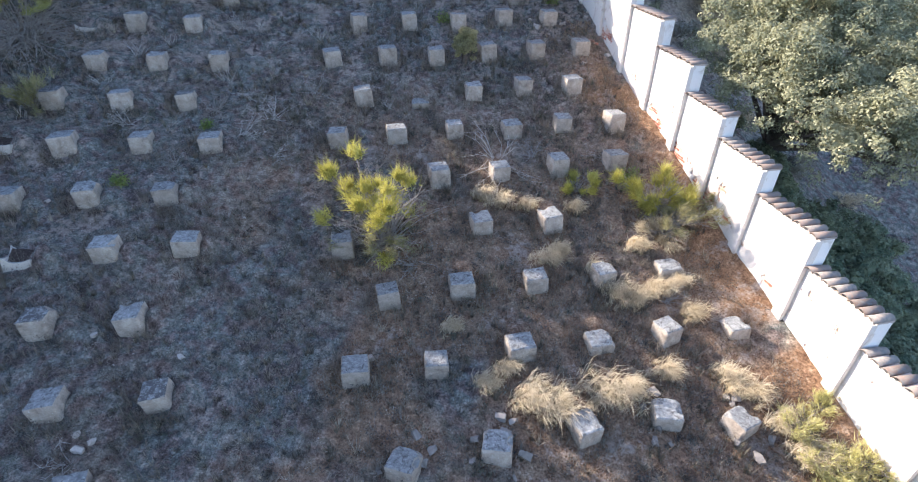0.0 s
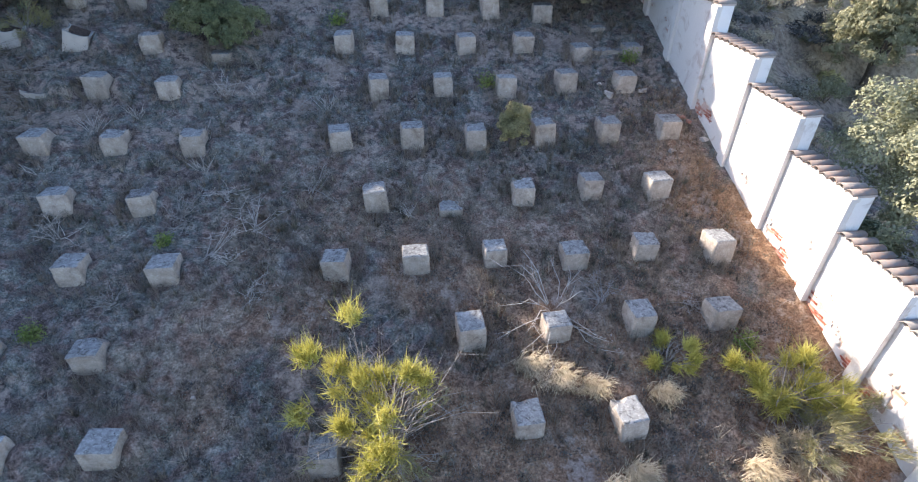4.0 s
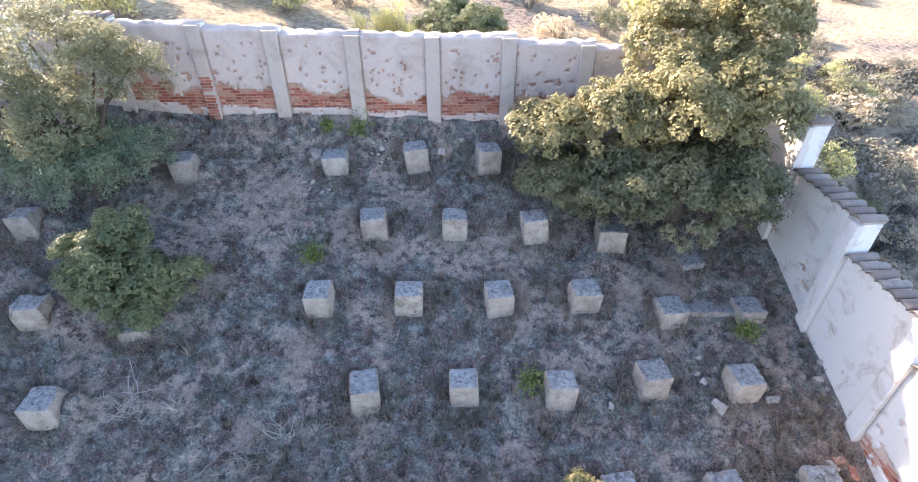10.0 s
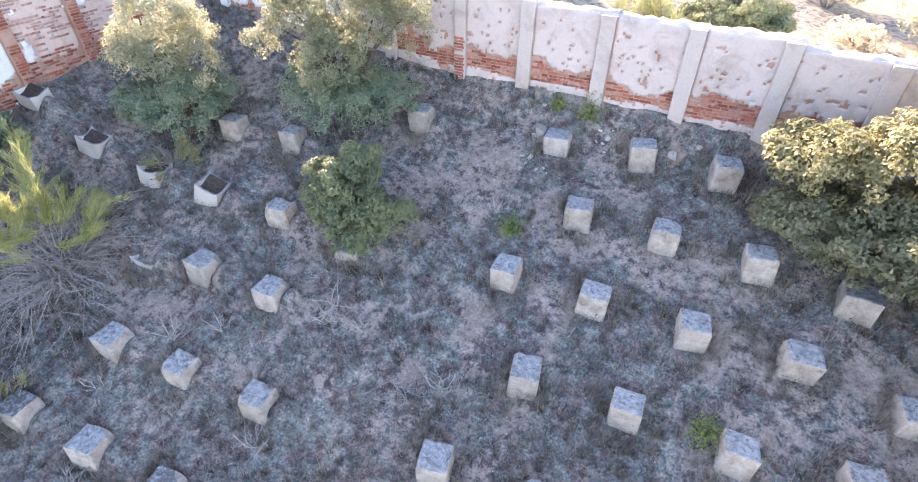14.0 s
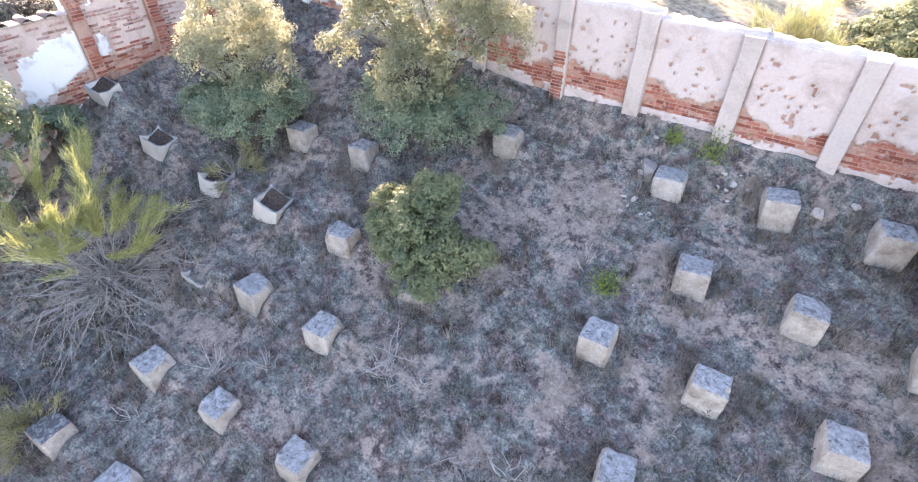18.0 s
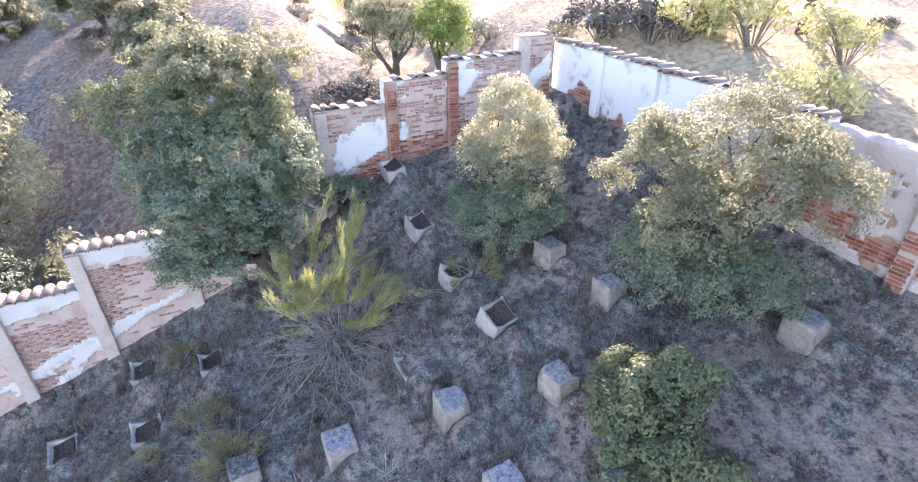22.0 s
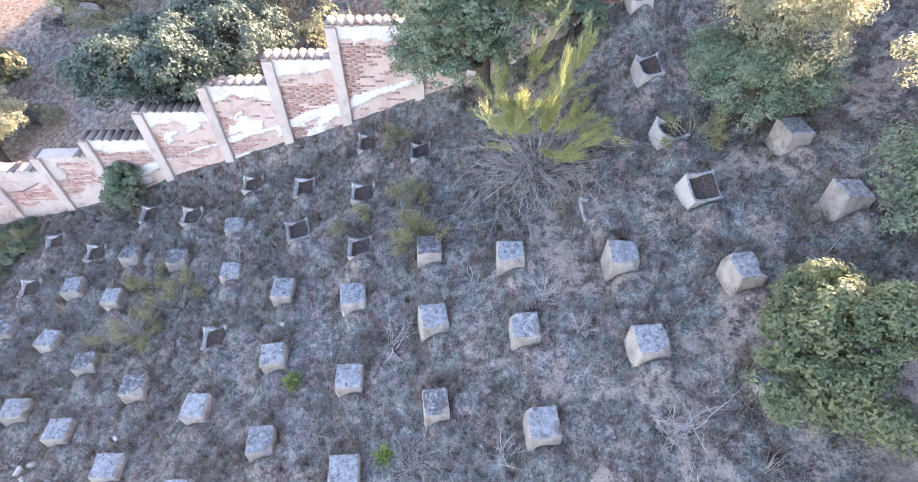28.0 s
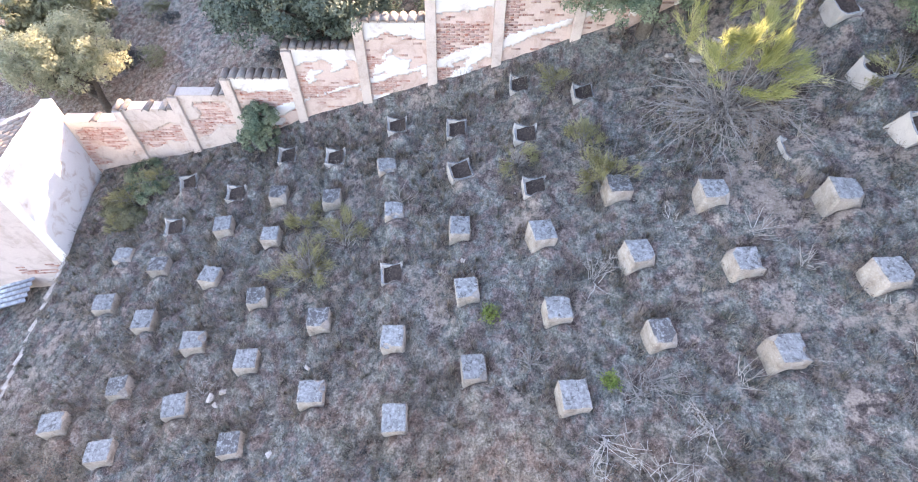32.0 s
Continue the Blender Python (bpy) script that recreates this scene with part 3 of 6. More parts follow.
BRICK_MESH, DUSTY_MESH, TILE_MESH = brick_mesh(BRICK), brick_mesh(DUSTY_BRICK), tile_mesh()


def plaster_skin(lo, hi, z_lo, z_hi, keep, depth=0.016, cell=0.05, seed=0):
    """The rendered face of a bay, gone where keep(x, z) is false, with raw edges."""
    nx, nz = max(2, round((hi - lo) / cell)), max(2, round((z_hi - z_lo) / cell))
    X, Z = np.meshgrid(np.linspace(lo, hi, nx + 1), np.linspace(z_lo, z_hi, nz + 1))
    inside = np.zeros(X.shape)
    inside[1:-1, 1:-1] = 1
    jx = (value_noise(X * 31, Z * 31, seed) - 0.5) * cell * 0.8 * inside
    jz = (value_noise(X * 31, Z * 31, seed + 5) - 0.5) * cell * 0.8 * inside
    X, Z = X + jx, Z + jz
    cx, cz = (X[:-1, :-1] + X[1:, 1:]) / 2, (Z[:-1, :-1] + Z[1:, 1:]) / 2
    on = keep(cx, cz)
    idx = np.arange(X.size).reshape(X.shape)
    y = -depth - 0.006 * value_noise(X * 4, Z * 4, seed + 9)
    v = np.concatenate([np.stack([X, y, Z], -1).reshape(-1, 3), np.stack([X, 0 * X + 0.001, Z], -1).reshape(-1, 3)])
    n = X.size
    a, b, c, d = idx[:-1, :-1], idx[:-1, 1:], idx[1:, 1:], idx[1:, :-1]
    faces = [np.stack([a, b, c, d], -1)[on]]
    pad = np.pad(on, 1)
    for da, db, p, q in ((-1, 0, a, b), (1, 0, c, d), (0, -1, d, a), (0, 1, b, c)):
        other = pad[1 + da:pad.shape[0] - 1 + da, 1 + db:pad.shape[1] - 1 + db]
        e = on & ~other
        faces.append(np.stack([q[e], p[e], p[e] + n, q[e] + n], -1))
    return v, np.concatenate(faces)


def build_wall(name, label, start, end, cuts, tops, look_of, seed, pillar=None, tiles=None, one_brick=None, bed=None, red_from=99):
    """A stepped wall. start, end: plan points, its inner face lies to the right of that way. cuts: distances of the bays' ends;
    tops: a height for each bay. look_of(bay) gives plaster material, exposed(x, h, top) and the share of bricks that show."""
    one_brick = one_brick or BRICK_MESH
    rng = np.random.default_rng(seed)
    a, b = Vector((*start, 0)), Vector((*end, 0))
    u = (b - a).normalized()
    root = tagged(new(name), label, "wall", kind="structure")
    root.matrix_world = Matrix.Translation(a) @ Matrix.Rotation(math.atan2(u.y, u.x), 4, "Z")

    def foot(x):
        x = np.asarray(x, float)
        return ground_z(a.x + u.x * x, a.y + u.y * x)

    placed, rest = 0, {}
    for i, top in enumerate(tops):
        lo, hi = cuts[i], cuts[i + 1]
        z_lo = min(float(foot(lo)), float(foot(hi))) - 1.6
        plaster, exposed, share = look_of(i)
        bm = bmesh.new()
        box_bm(bm, (lo, 0.0, z_lo), (hi, THICK, top))
        for f in bm.faces:
            f.material_index = 1 if f.normal.y < -0.5 else 0
        part("wall_core", bm_mesh("wall_core", bm, PLASTER, RED_MORTAR if i >= red_from else bed or MORTAR), root)

        def keep(x, z):
            return ~exposed(x, z - foot(x), top - z)

        v, f = plaster_skin(lo + 0.005, hi - 0.005, min(float(foot(lo)), float(foot(hi))) - 0.2, top - 0.004, keep, seed=seed + i)
        if len(f):
            part("plaster", mesh_from("plaster", v, f, plaster), root)
        if i >= red_from:
            # a thin wash of lime over the brick above its foot
            v, f = plaster_skin(lo + 0.004, hi - 0.004, min(float(foot(lo)), float(foot(hi))), top - 0.006, lambda x, z: z - foot(x) > 0.42 + 0.3 * (fractal(x * 2.2, 0 * x + 4.0, 66) - 0.5), depth=0.002, seed=seed + 40 + i)
            part("lime_wash", mesh_from("lime_wash", v, f, MORTAR), root)
        z, k = math.floor(float(min(foot(lo), foot(hi))) / COURSE) * COURSE, 0
        while z < top - 0.05:
            xs = np.arange(lo + 0.13 + (0.12 if k % 2 else 0.0), hi - 0.12, BRICK_SIZE[0] + 0.014)
            if len(xs):
                h = z - foot(xs)
                ok = exposed(xs, h, top - z) & exposed(xs - 0.1, h, top - z) & exposed(xs + 0.1, h, top - z) & (h > 0.02)
                worn = share if share > 0.5 else share * (0.25 + 2.6 * step01(0.45, 0.62, fractal(xs * 1.3, 0 * xs + z * 2.4, seed + 7)))
                for x in xs[ok & (rng.random(len(xs)) < worn)]:
                    m = Matrix.Translation((x + rng.normal() * 0.004, rng.normal() * 0.003, z + rng.normal() * 0.003)) @ Matrix.Rotation(rng.normal() * 0.01, 4, "Y")
                    kind_of_brick = BRICK_MESH if i >= red_from and z - float(foot(x)) < 0.55 else one_brick
                    if placed < 300:
                        part("brick", kind_of_brick, root).matrix_local = m
                        placed += 1
                    else:
                        rest.setdefault(kind_of_brick, []).append(m)
            z, k = z + COURSE, k + 1
        # tiles across the top, bedded in mortar
        frac = tiles(i) if tiles else 0.0
        n = round((hi - lo) / 0.215)
        bm = bmesh.new()
        box_bm(bm, (lo, -0.03, top + 0.004), (hi, THICK + 0.03, top + 0.035))
        if frac > 0:
            part("coping_bed", bm_mesh("coping_bed", bm, CEMENT), root)
        else:
            bm.free()
        if frac == 0:
            # a ragged crest of old mortar
            m = max(6, round((hi - lo) / 0.07))
            X, Y = np.meshgrid(np.linspace(lo, hi, m + 1), np.linspace(-0.012, THICK + 0.012, 7))
            Z = top + 0.004 + 0.045 * step01(0.4, 0.65, fractal(X * 5.5 + i, Y * 6.0, 57)) + 0.02 * value_noise(X * 17, Y * 17, 59)
            Y = Y + 0.03 * (value_noise(X * 6, Y * 3, 61) - 0.5)
            Z[0], Z[-1] = top - 0.03, top - 0.03
            g = np.arange(X.size).reshape(X.shape)
            part("wall_crest", mesh_from("wall_crest", np.stack([X, Y, Z], -1).reshape(-1, 3), np.stack([g[:-1, :-1], g[:-1, 1:], g[1:, 1:], g[1:, :-1]], -1).reshape(-1, 4), CEMENT), root)
        for k in range(n):
            if rng.random() < frac:
                t = part("coping_tile", TILE_MESH, root)
                t.matrix_local = Matrix.Translation((lo + (k + 0.5) * (hi - lo) / n, THICK / 2 - 0.02 + rng.normal() * 0.012, top + 0.022)) @ Matrix.Rotation(rng.normal() * 0.04, 4, "Z") @ Matrix.Rotation(rng.normal() * 0.03, 4, "X")
    for i, x in enumerate(cuts):
        spec = pillar(i) if pillar else None
        if spec:
            mat, wide = spec
            top = max(tops[max(i - 1, 0)], tops[min(i, len(tops) - 1)])
            bm = bmesh.new()
            lo_z = float(foot(x)) - 0.6
            shift = -wide / 2 if tops[max(i - 1, 0)] >= tops[min(i, len(tops) - 1)] else wide / 2
            box_bm(bm, (x + shift - wide / 2, -0.11, lo_z), (x + shift + wide / 2, 0.05, top - 0.01))
            bmesh.ops.subdivide_edges(bm, edges=[e for e in bm.edges if abs((e.verts[0].co - e.verts[1].co).z) > 0.5], cuts=14)
            for vert in bm.verts:
                vert.co.x += (noise.noise(vert.co * 3.1) * 0.012)
                vert.co.y += (noise.noise(vert.co * 2.7 + Vector((7, 0, 0))) * 0.008) if vert.co.y < 0 else 0
            bmesh.ops.bevel(bm, geom=[e for e in bm.edges if abs((e.verts[0].co - e.verts[1].co).normalized().z) > 0.9 and e.verts[0].co.y < -0.05], offset=0.012, segments=1, affect="EDGES")
            part("pilaster", bm_mesh("pilaster", bm, RED_MORTAR if mat is BRICK and i >= red_from else CEMENT if mat is BRICK else mat), root)
            z, k = lo_z + 0.4, 0
            while mat is BRICK and z < top - 0.05:
                worn = z - lo_z - 0.6 < 0.85 or (i >= red_from and fractal(z * 1.7, x, 91) > 0.4)
                if worn and rng.random() < 0.97:
                    part("brick", BRICK_MESH, root).matrix_local = Matrix.Translation((x + shift + (0.008 if k % 2 else -0.008) + rng.normal() * 0.004, -0.113, z))
                z, k = z + COURSE, k + 1
    for laid, places in rest.items():
        one = np.array([[sx * BRICK_SIZE[0] / 2, y, sz * BRICK_SIZE[2] / 2] for y in (-0.009, 0.021) for sx, sz in ((-1, -1), (1, -1), (1, 1), (-1, 1))])
        quads = np.array([(0, 1, 2, 3), (0, 4, 5, 1), (1, 5, 6, 2), (2, 6, 7, 3), (3, 7, 4, 0)])
        vs = np.concatenate([one @ np.array(m.to_3x3()).T + np.array(m.translation) for m in places])
        fs = np.concatenate([quads + 8 * k for k in range(len(places))])
        tagged(part("brickwork", mesh_from("brickwork", vs, fs, laid.materials[0]), root), kind="stuff")
    return root


# north wall: worn grey plaster over a low band of bare brick
N0, N1 = -16.32, 3.75
n_len = math.sqrt(1 + 0.117 ** 2)
n_x = [-16.32, -14.35, -12.65, -10.95, -9.25, -7.45, -5.92, -4.30, -2.68, -1.12, 0.48, 2.1, 3.75]
n_tops = [11.22, 11.17, 11.1, 11.0, 10.92, 10.82, 10.72, 10.68, 10.66, 10.52, 10.42, 10.3]


def north_look(i):
    if i < 3:
        def exposed(x, h, d):
            return (fractal(x * 1.3, h * 1.5, 21) > 0.57 + 0.25 * h) & (h < 0.9)
        return PLASTER, exposed, 0.8

    def exposed(x, h, d):
        line = 0.50 + 0.30 * (fractal(x * 1.6, 0 * x + 3.0, 31) - 0.5) * 2 + 0.16 * (fractal(x * 9.0, h * 9.0, 37) - 0.5)
        band = (h < line) & (h > 0.10 + 0.1 * value_noise(x * 1.3, 0 * x, 3))
        holes = (fractal(x * 11.0, h * 14.0, 33) > 0.735 - 0.03 * (fractal(x * 0.8, h * 0.8, 39) > 0.5)) & (h < 1.5)
        tall = (np.abs(x - 7.6) < 0.9) & (fractal(x * 1.9, h * 1.2, 35) > 0.55 + 0.1 * h) & (h < 1.6)
        return band | holes | tall
    return GREY_PLASTER, exposed, 0.97


build_wall("wall_north", "worn grey plastered wall with bare brick foot", (N0, north_wall_y(N0)), (N1, north_wall_y(N1)), [(x - N0) * n_len for x in n_x], n_tops, north_look, 11,
           pillar=lambda i: None if i in (0, 12) else ((BRICK, 0.26) if i == 5 else (PLASTER, 0.26) if i < 4 else (CEMENT, 0.30)), tiles=lambda i: 0.8 if i < 4 else 0.0, bed=RED_MORTAR)

# west wall: bays that step up the hill, render fallen from much of the brick
w_y = [-1.72, -0.1, 1.6, 3.2, 5.0, 6.88, 8.66, 10.3, 12.2, 13.9, 15.5, 17.15, 18.72, 20.72, 21.7]
w_tops = [3.55, 3.97, 4.45, 5.0, 5.85, 6.58, 7.25, 8.05, 8.84, 9.55, 10.22, 10.7, 11.0, 11.42]
w_len = math.sqrt(1 + 0.128 ** 2)


def west_look(i):
    def exposed(x, h, d):
        f = fractal(x * 1.15, h * 2.4, 41)
        upper = (d > 0.28 + 0.35 * (fractal(x * 2.0, 0 * x + 1.0, 43) - 0.3)) & (h > 0.62 + 0.25 * (fractal(x * 1.1, 0 * x + 6.0, 47) - 0.4))
        lower = h < 0.45 + 0.3 * (fractal(x * 1.1, 0 * x + 9.0, 49) - 0.5)
        return (upper & (f > 0.36)) | (lower & (f > 0.3))

    def patchy(x, h, d):
        return (fractal(x * 0.9, h * 1.6, 53) > 0.42 + 0.25 * np.abs(h - 0.8)) & (d > 0.22) & (h > 0.15)

    def corner(x, h, d):
        white = (fractal(x * 0.8, h * 1.1, 55) > 0.56) & (h > 0.5)
        return ((fractal(x * 1.0, h * 1.3, 51) > 0.34) & ~white & (d > 0.02)) | ((h < 0.45 + 0.2 * fractal(x * 2, 0 * x, 58)) & (h > 0.03))

    return (PLASTER, corner, 0.62) if i >= 10 else (WARM_LIME, exposed, 0.42) if i >= 3 else (BEIGE_PLASTER, patchy, 0.7)


build_wall("wall_west", "stepped whitewashed wall with fallen render and red brick", (west_wall_x(-1.72), -1.72), (west_wall_x(21.7), 21.7), [(y + 1.72) * w_len for y in w_y], w_tops, west_look, 12,
           pillar=lambda i: None if i in (0, 14) else ((BRICK, 0.26) if i in (11, 12) else (BEIGE_PLASTER, 0.26)), tiles=lambda i: 0.45 if i < 3 else 0.95 if i < 9 else 0.55, one_brick=DUSTY_MESH, red_from=10)

# east wall: white bays that step down the hill
e_y = [24.1, 21.85, 20.1, 18.35, 16.55, 14.8, 13.1, 11.48, 9.85, 8.1, 6.5, 4.82, 3.15, 1.5]
e_tops = [9.75, 8.88, 8.28, 7.62, 7.04, 6.32, 5.6, 5.06, 4.48, 3.82, 3.2, 2.6, 2.0]
e_len = math.sqrt(1 + 0.2 ** 2)


def east_look(i):
    def exposed(x, h, d):
        return ((fractal(x * 1.4, h * 2.0, 61) > 0.60) & (h < 0.5)) | ((fractal(x * 5.0, h * 5.0, 63) > 0.78) & (h < 1.3))
    return WARM_LIME, exposed, 0.8


build_wall("wall_east", "white limewashed wall stepping down the slope with tile coping", (east_wall_x(24.1), 24.1), (east_wall_x(1.5), 1.5), [(24.1 - y) * e_len for y in e_y], e_tops, east_look, 13,
           pillar=lambda i: None if i in (0, 13) else (WARM_LIME, 0.27), tiles=lambda i: 0.96)

# low retaining kerb along the south edge
bm = bmesh.new()
sx = np.linspace(-10.0, 8.0, 61)
for k in range(60):
    z = gz(sx[k], -0.9 + 0.12 * (sx[k] + 9.84) + 0.02)
    box_bm(bm, (sx[k], -0.06 + 0.02 * math.sin(k * 1.7), -1.6), (sx[k + 1] - 0.002, 0.04 + 0.02 * math.sin(k * 3.1), -0.02 + 0.02 * math.sin(k * 2.3)), Matrix.Translation((0, -1.0 + 0.12 * (sx[k] + 9.84), z)))
tagged(new("wall_south", bm_mesh("wall_south", bm, STONE)), "low worn retaining wall at the foot of the plot", "wall", kind="structure")


# ---- the hut at the low corner ----
hut = tagged(new("hut"), "small whitewashed hut with a tiled lean-to roof", "hut")
hut.matrix_world = Matrix.Translation((-10.15, -1.06, 0)) @ Matrix.Rotation(math.atan2(0.64, 3.18) + math.pi, 4, "Z")
HUT_W, HUT_D, HUT_TOP = 3.25, 3.4, 4.22
HUT_FOOT = gz(-11.5, -2.5) - 0.6


def hut_wall(lo, hi, drop, mat, label):
    """A wall of the hut whose top falls by drop along its depth."""
    bm = bmesh.new()
    box_bm(bm, (lo[0], lo[1], HUT_FOOT), (hi[0], hi[1], HUT_TOP))
    bmesh.ops.subdivide_edges(bm, edges=bm.edges[:], cuts=7, use_grid_fill=True)
    for v in bm.verts:
        if v.co.z > HUT_TOP - 0.01:
            v.co.z -= drop * max(0.0, v.co.y) / HUT_D
        v.co += noise.noise_vector(v.co * 1.7) * 0.018
    return part("hut_wall", bm_mesh("hut_wall", bm, mat), hut, label)


hut_wall((0, 0), (HUT_W, 0.3), 0.0, HUT_PLASTER, "whitewashed back wall")
hut_wall((0, 0.303), (0.28, HUT_D), 1.3, GREY_PLASTER, "pinkish flaking side wall")
hut_wall((HUT_W - 0.28, 0.303), (HUT_W, HUT_D), 1.3, GREY_PLASTER, "")
hut_wall((0.283, HUT_D - 0.28), (HUT_W - 0.283, HUT_D), 1.3, PLASTER, "")
hut_rng = random.Random(4)
for course in range(8):
    for k in range(5):
        if hut_rng.random() < 0.85 - 0.08 * course:
            part("brick", DUSTY_MESH, hut).matrix_local = Matrix.Translation((-0.004, 0.45 + k * 0.24 + (0.12 if course % 2 else 0.0), gz(-10.2, -1.3) + 0.0 + course * COURSE)) @ Matrix.Rotation(math.radians(-90), 4, "Z")
roof_tilt = math.atan2(1.3, HUT_D)
bm = bmesh.new()
box_bm(bm, (0.1, 0.28, -0.03), (HUT_W - 0.1, HUT_D + 0.25, 0.02), Matrix.Translation((0, 0, HUT_TOP - 0.14)) @ Matrix.Rotation(-roof_tilt, 4, "X"))
part("roof_deck", bm_mesh("roof_deck", bm, CEMENT), hut)
for col in range(14):
    for row in range(9):
        t = part("roof_tile", TILE_MESH, hut)
        t.matrix_local = Matrix.Translation((0, 0, HUT_TOP - 0.10)) @ Matrix.Rotation(-roof_tilt, 4, "X") @ pose(0.2 + col * 0.215, 0.5 + row * 0.37, 0.006 * ((row * 7 + col * 3) % 5), 1.5, 0, ((col * 5 + row * 3) % 7 - 3) * 0.9)
# corrugated sheet and a post by the hut's foot
corr = tagged(new("corrugated_sheet"), "grey corrugated metal sheet lying below the hut", "metal sheet")
corr.matrix_world = pose(-9.7, -3.7, gz(-9.7, -3.7) + 0.35, 18, 4, 12)
cx = np.linspace(-0.9, 0.9, 73)
cv = np.concatenate([np.stack([cx, 0 * cx + yy, 0.03 * np.sin(cx * 2 * math.pi / 0.18) - tt], 1) for yy, tt in ((-1.3, 0), (1.3, 0), (1.3, 0.004), (-1.3, 0.004))])
cn = len(cx)
cf = [(a + i, a + i + 1, b + i + 1, b + i) for a, b in ((0, cn), (cn, 2 * cn), (2 * cn, 3 * cn), (3 * cn, 0)) for i in range(cn - 1)]
part("sheet", mesh_from("sheet", cv, cf, GALVANISED), corr)
post = tagged(new("metal_post"), "thin pale metal post beside the hut", "post")
post.location = (-9.95, -2.6, gz(-9.95, -2.6) - 0.2)
v, f = tubes([[((0, 0, 0), 0.03), ((0.02, 0, 0.8), 0.03), ((0.05, 0.05, 1.6), 0.028), ((0.05, 0.05, 1.61), 0.001)]], 8)
part("pole", mesh_from("pole", v, f, GALVANISED, True), post)
v, f = tubes([[((0, 0, 0.0), 0.05), ((0, 0, 0.3), 0.05), ((0, 0, 0.31), 0.03)]], 8)
part("collar", mesh_from("collar", v, f, CEMENT, True), post)

# ---- concrete blocks in rows ----
DEEP_SOIL, _nt, _b = material("dark_leaf_mould", 0.95, 0.05)
_nt.links.new(ramp(_nt, noise_tex(_nt, coords(_nt, "World"), 22.0, 5, 0.7), [(0.35, (0.030, 0.024, 0.022)), (0.65, (0.095, 0.072, 0.06))]), _b.inputs["Base Color"])
WIDE, DEEP = 0.50, 0.48


def block_mesh(seed, chips=0, bites=0, arch=0.0, mat=None):
    """A cast concrete stand: flat top, sharp arrises knocked off here and there, bites out of the rim, a washed-out foot."""
    rng = random.Random(seed)
    bm = bmesh.new()
    box_bm(bm, (-WIDE / 2, -DEEP / 2, -0.95), (WIDE / 2, DEEP / 2, 0.0))
    bmesh.ops.subdivide_edges(bm, edges=bm.edges[:], cuts=11, use_grid_fill=True)
    off = Vector((seed * 3.7, seed * 1.9, 0))
    for v in bm.verts:
        ex, ey, ez = WIDE / 2 - abs(v.co.x), DEEP / 2 - abs(v.co.y), -v.co.z
        near_edges = sorted((ex, ey, ez))
        # worn arrises
        if near_edges[1] < 0.01:
            pull = 0.012 + 0.02 * max(0.0, noise.noise(v.co * 6.0 + off))
            v.co -= Vector((math.copysign(pull if ex < 0.01 else 0, v.co.x), math.copysign(pull if ey < 0.01 else 0, v.co.y), pull if ez < 0.01 else 0))
        v.co += noise.noise_vector(v.co * 5.0 + off) * 0.009 + noise.noise_vector(v.co * 16.0 + off) * 0.006
        v.co.x *= 1 + 0.05 * min(1.0, -v.co.z)
        v.co.y *= 1 + 0.05 * min(1.0, -v.co.z)
    for k in range(bites):
        side = rng.choice(((1, 0), (0, 1), (-1, 0)))
        r = rng.uniform(0.07, 0.13)
        c = Vector((side[0] * WIDE * 0.52 + (1 - abs(side[0])) * rng.uniform(-0.15, 0.15), side[1] * DEEP * 0.52 + (1 - abs(side[1])) * rng.uniform(-0.15, 0.15), 0.01))
        for v in bm.verts:
            d = v.co - c
            if d.length < r:
                v.co = c + Vector((d.x, d.y, -abs(d.z) - 0.02)).normalized() * r
    if arch:
        c = Vector((WIDE * 0.56, rng.uniform(-0.06, 0.06), -0.42))
        for v in bm.verts:
            d = v.co - c
            if d.length < arch:
                v.co = c + d.normalized() * arch
    for k in range(chips):
        n = Vector((rng.choice((-1, 1)), rng.choice((-1, 1)) * rng.uniform(0.4, 1.2), rng.uniform(0.5, 1.3))).normalized()
        corner = Vector((math.copysign(WIDE / 2, n.x), math.copysign(DEEP / 2, n.y), 0))
        r = bmesh.ops.bisect_plane(bm, geom=bm.verts[:] + bm.edges[:] + bm.faces[:], plane_co=corner - n * rng.uniform(0.05, 0.12), plane_no=n, clear_outer=True)
        bmesh.ops.holes_fill(bm, edges=[e for e in r["geom_cut"] if isinstance(e, bmesh.types.BMEdge)])
    return bm_mesh("concrete_block", bm, mat or CONCRETE)


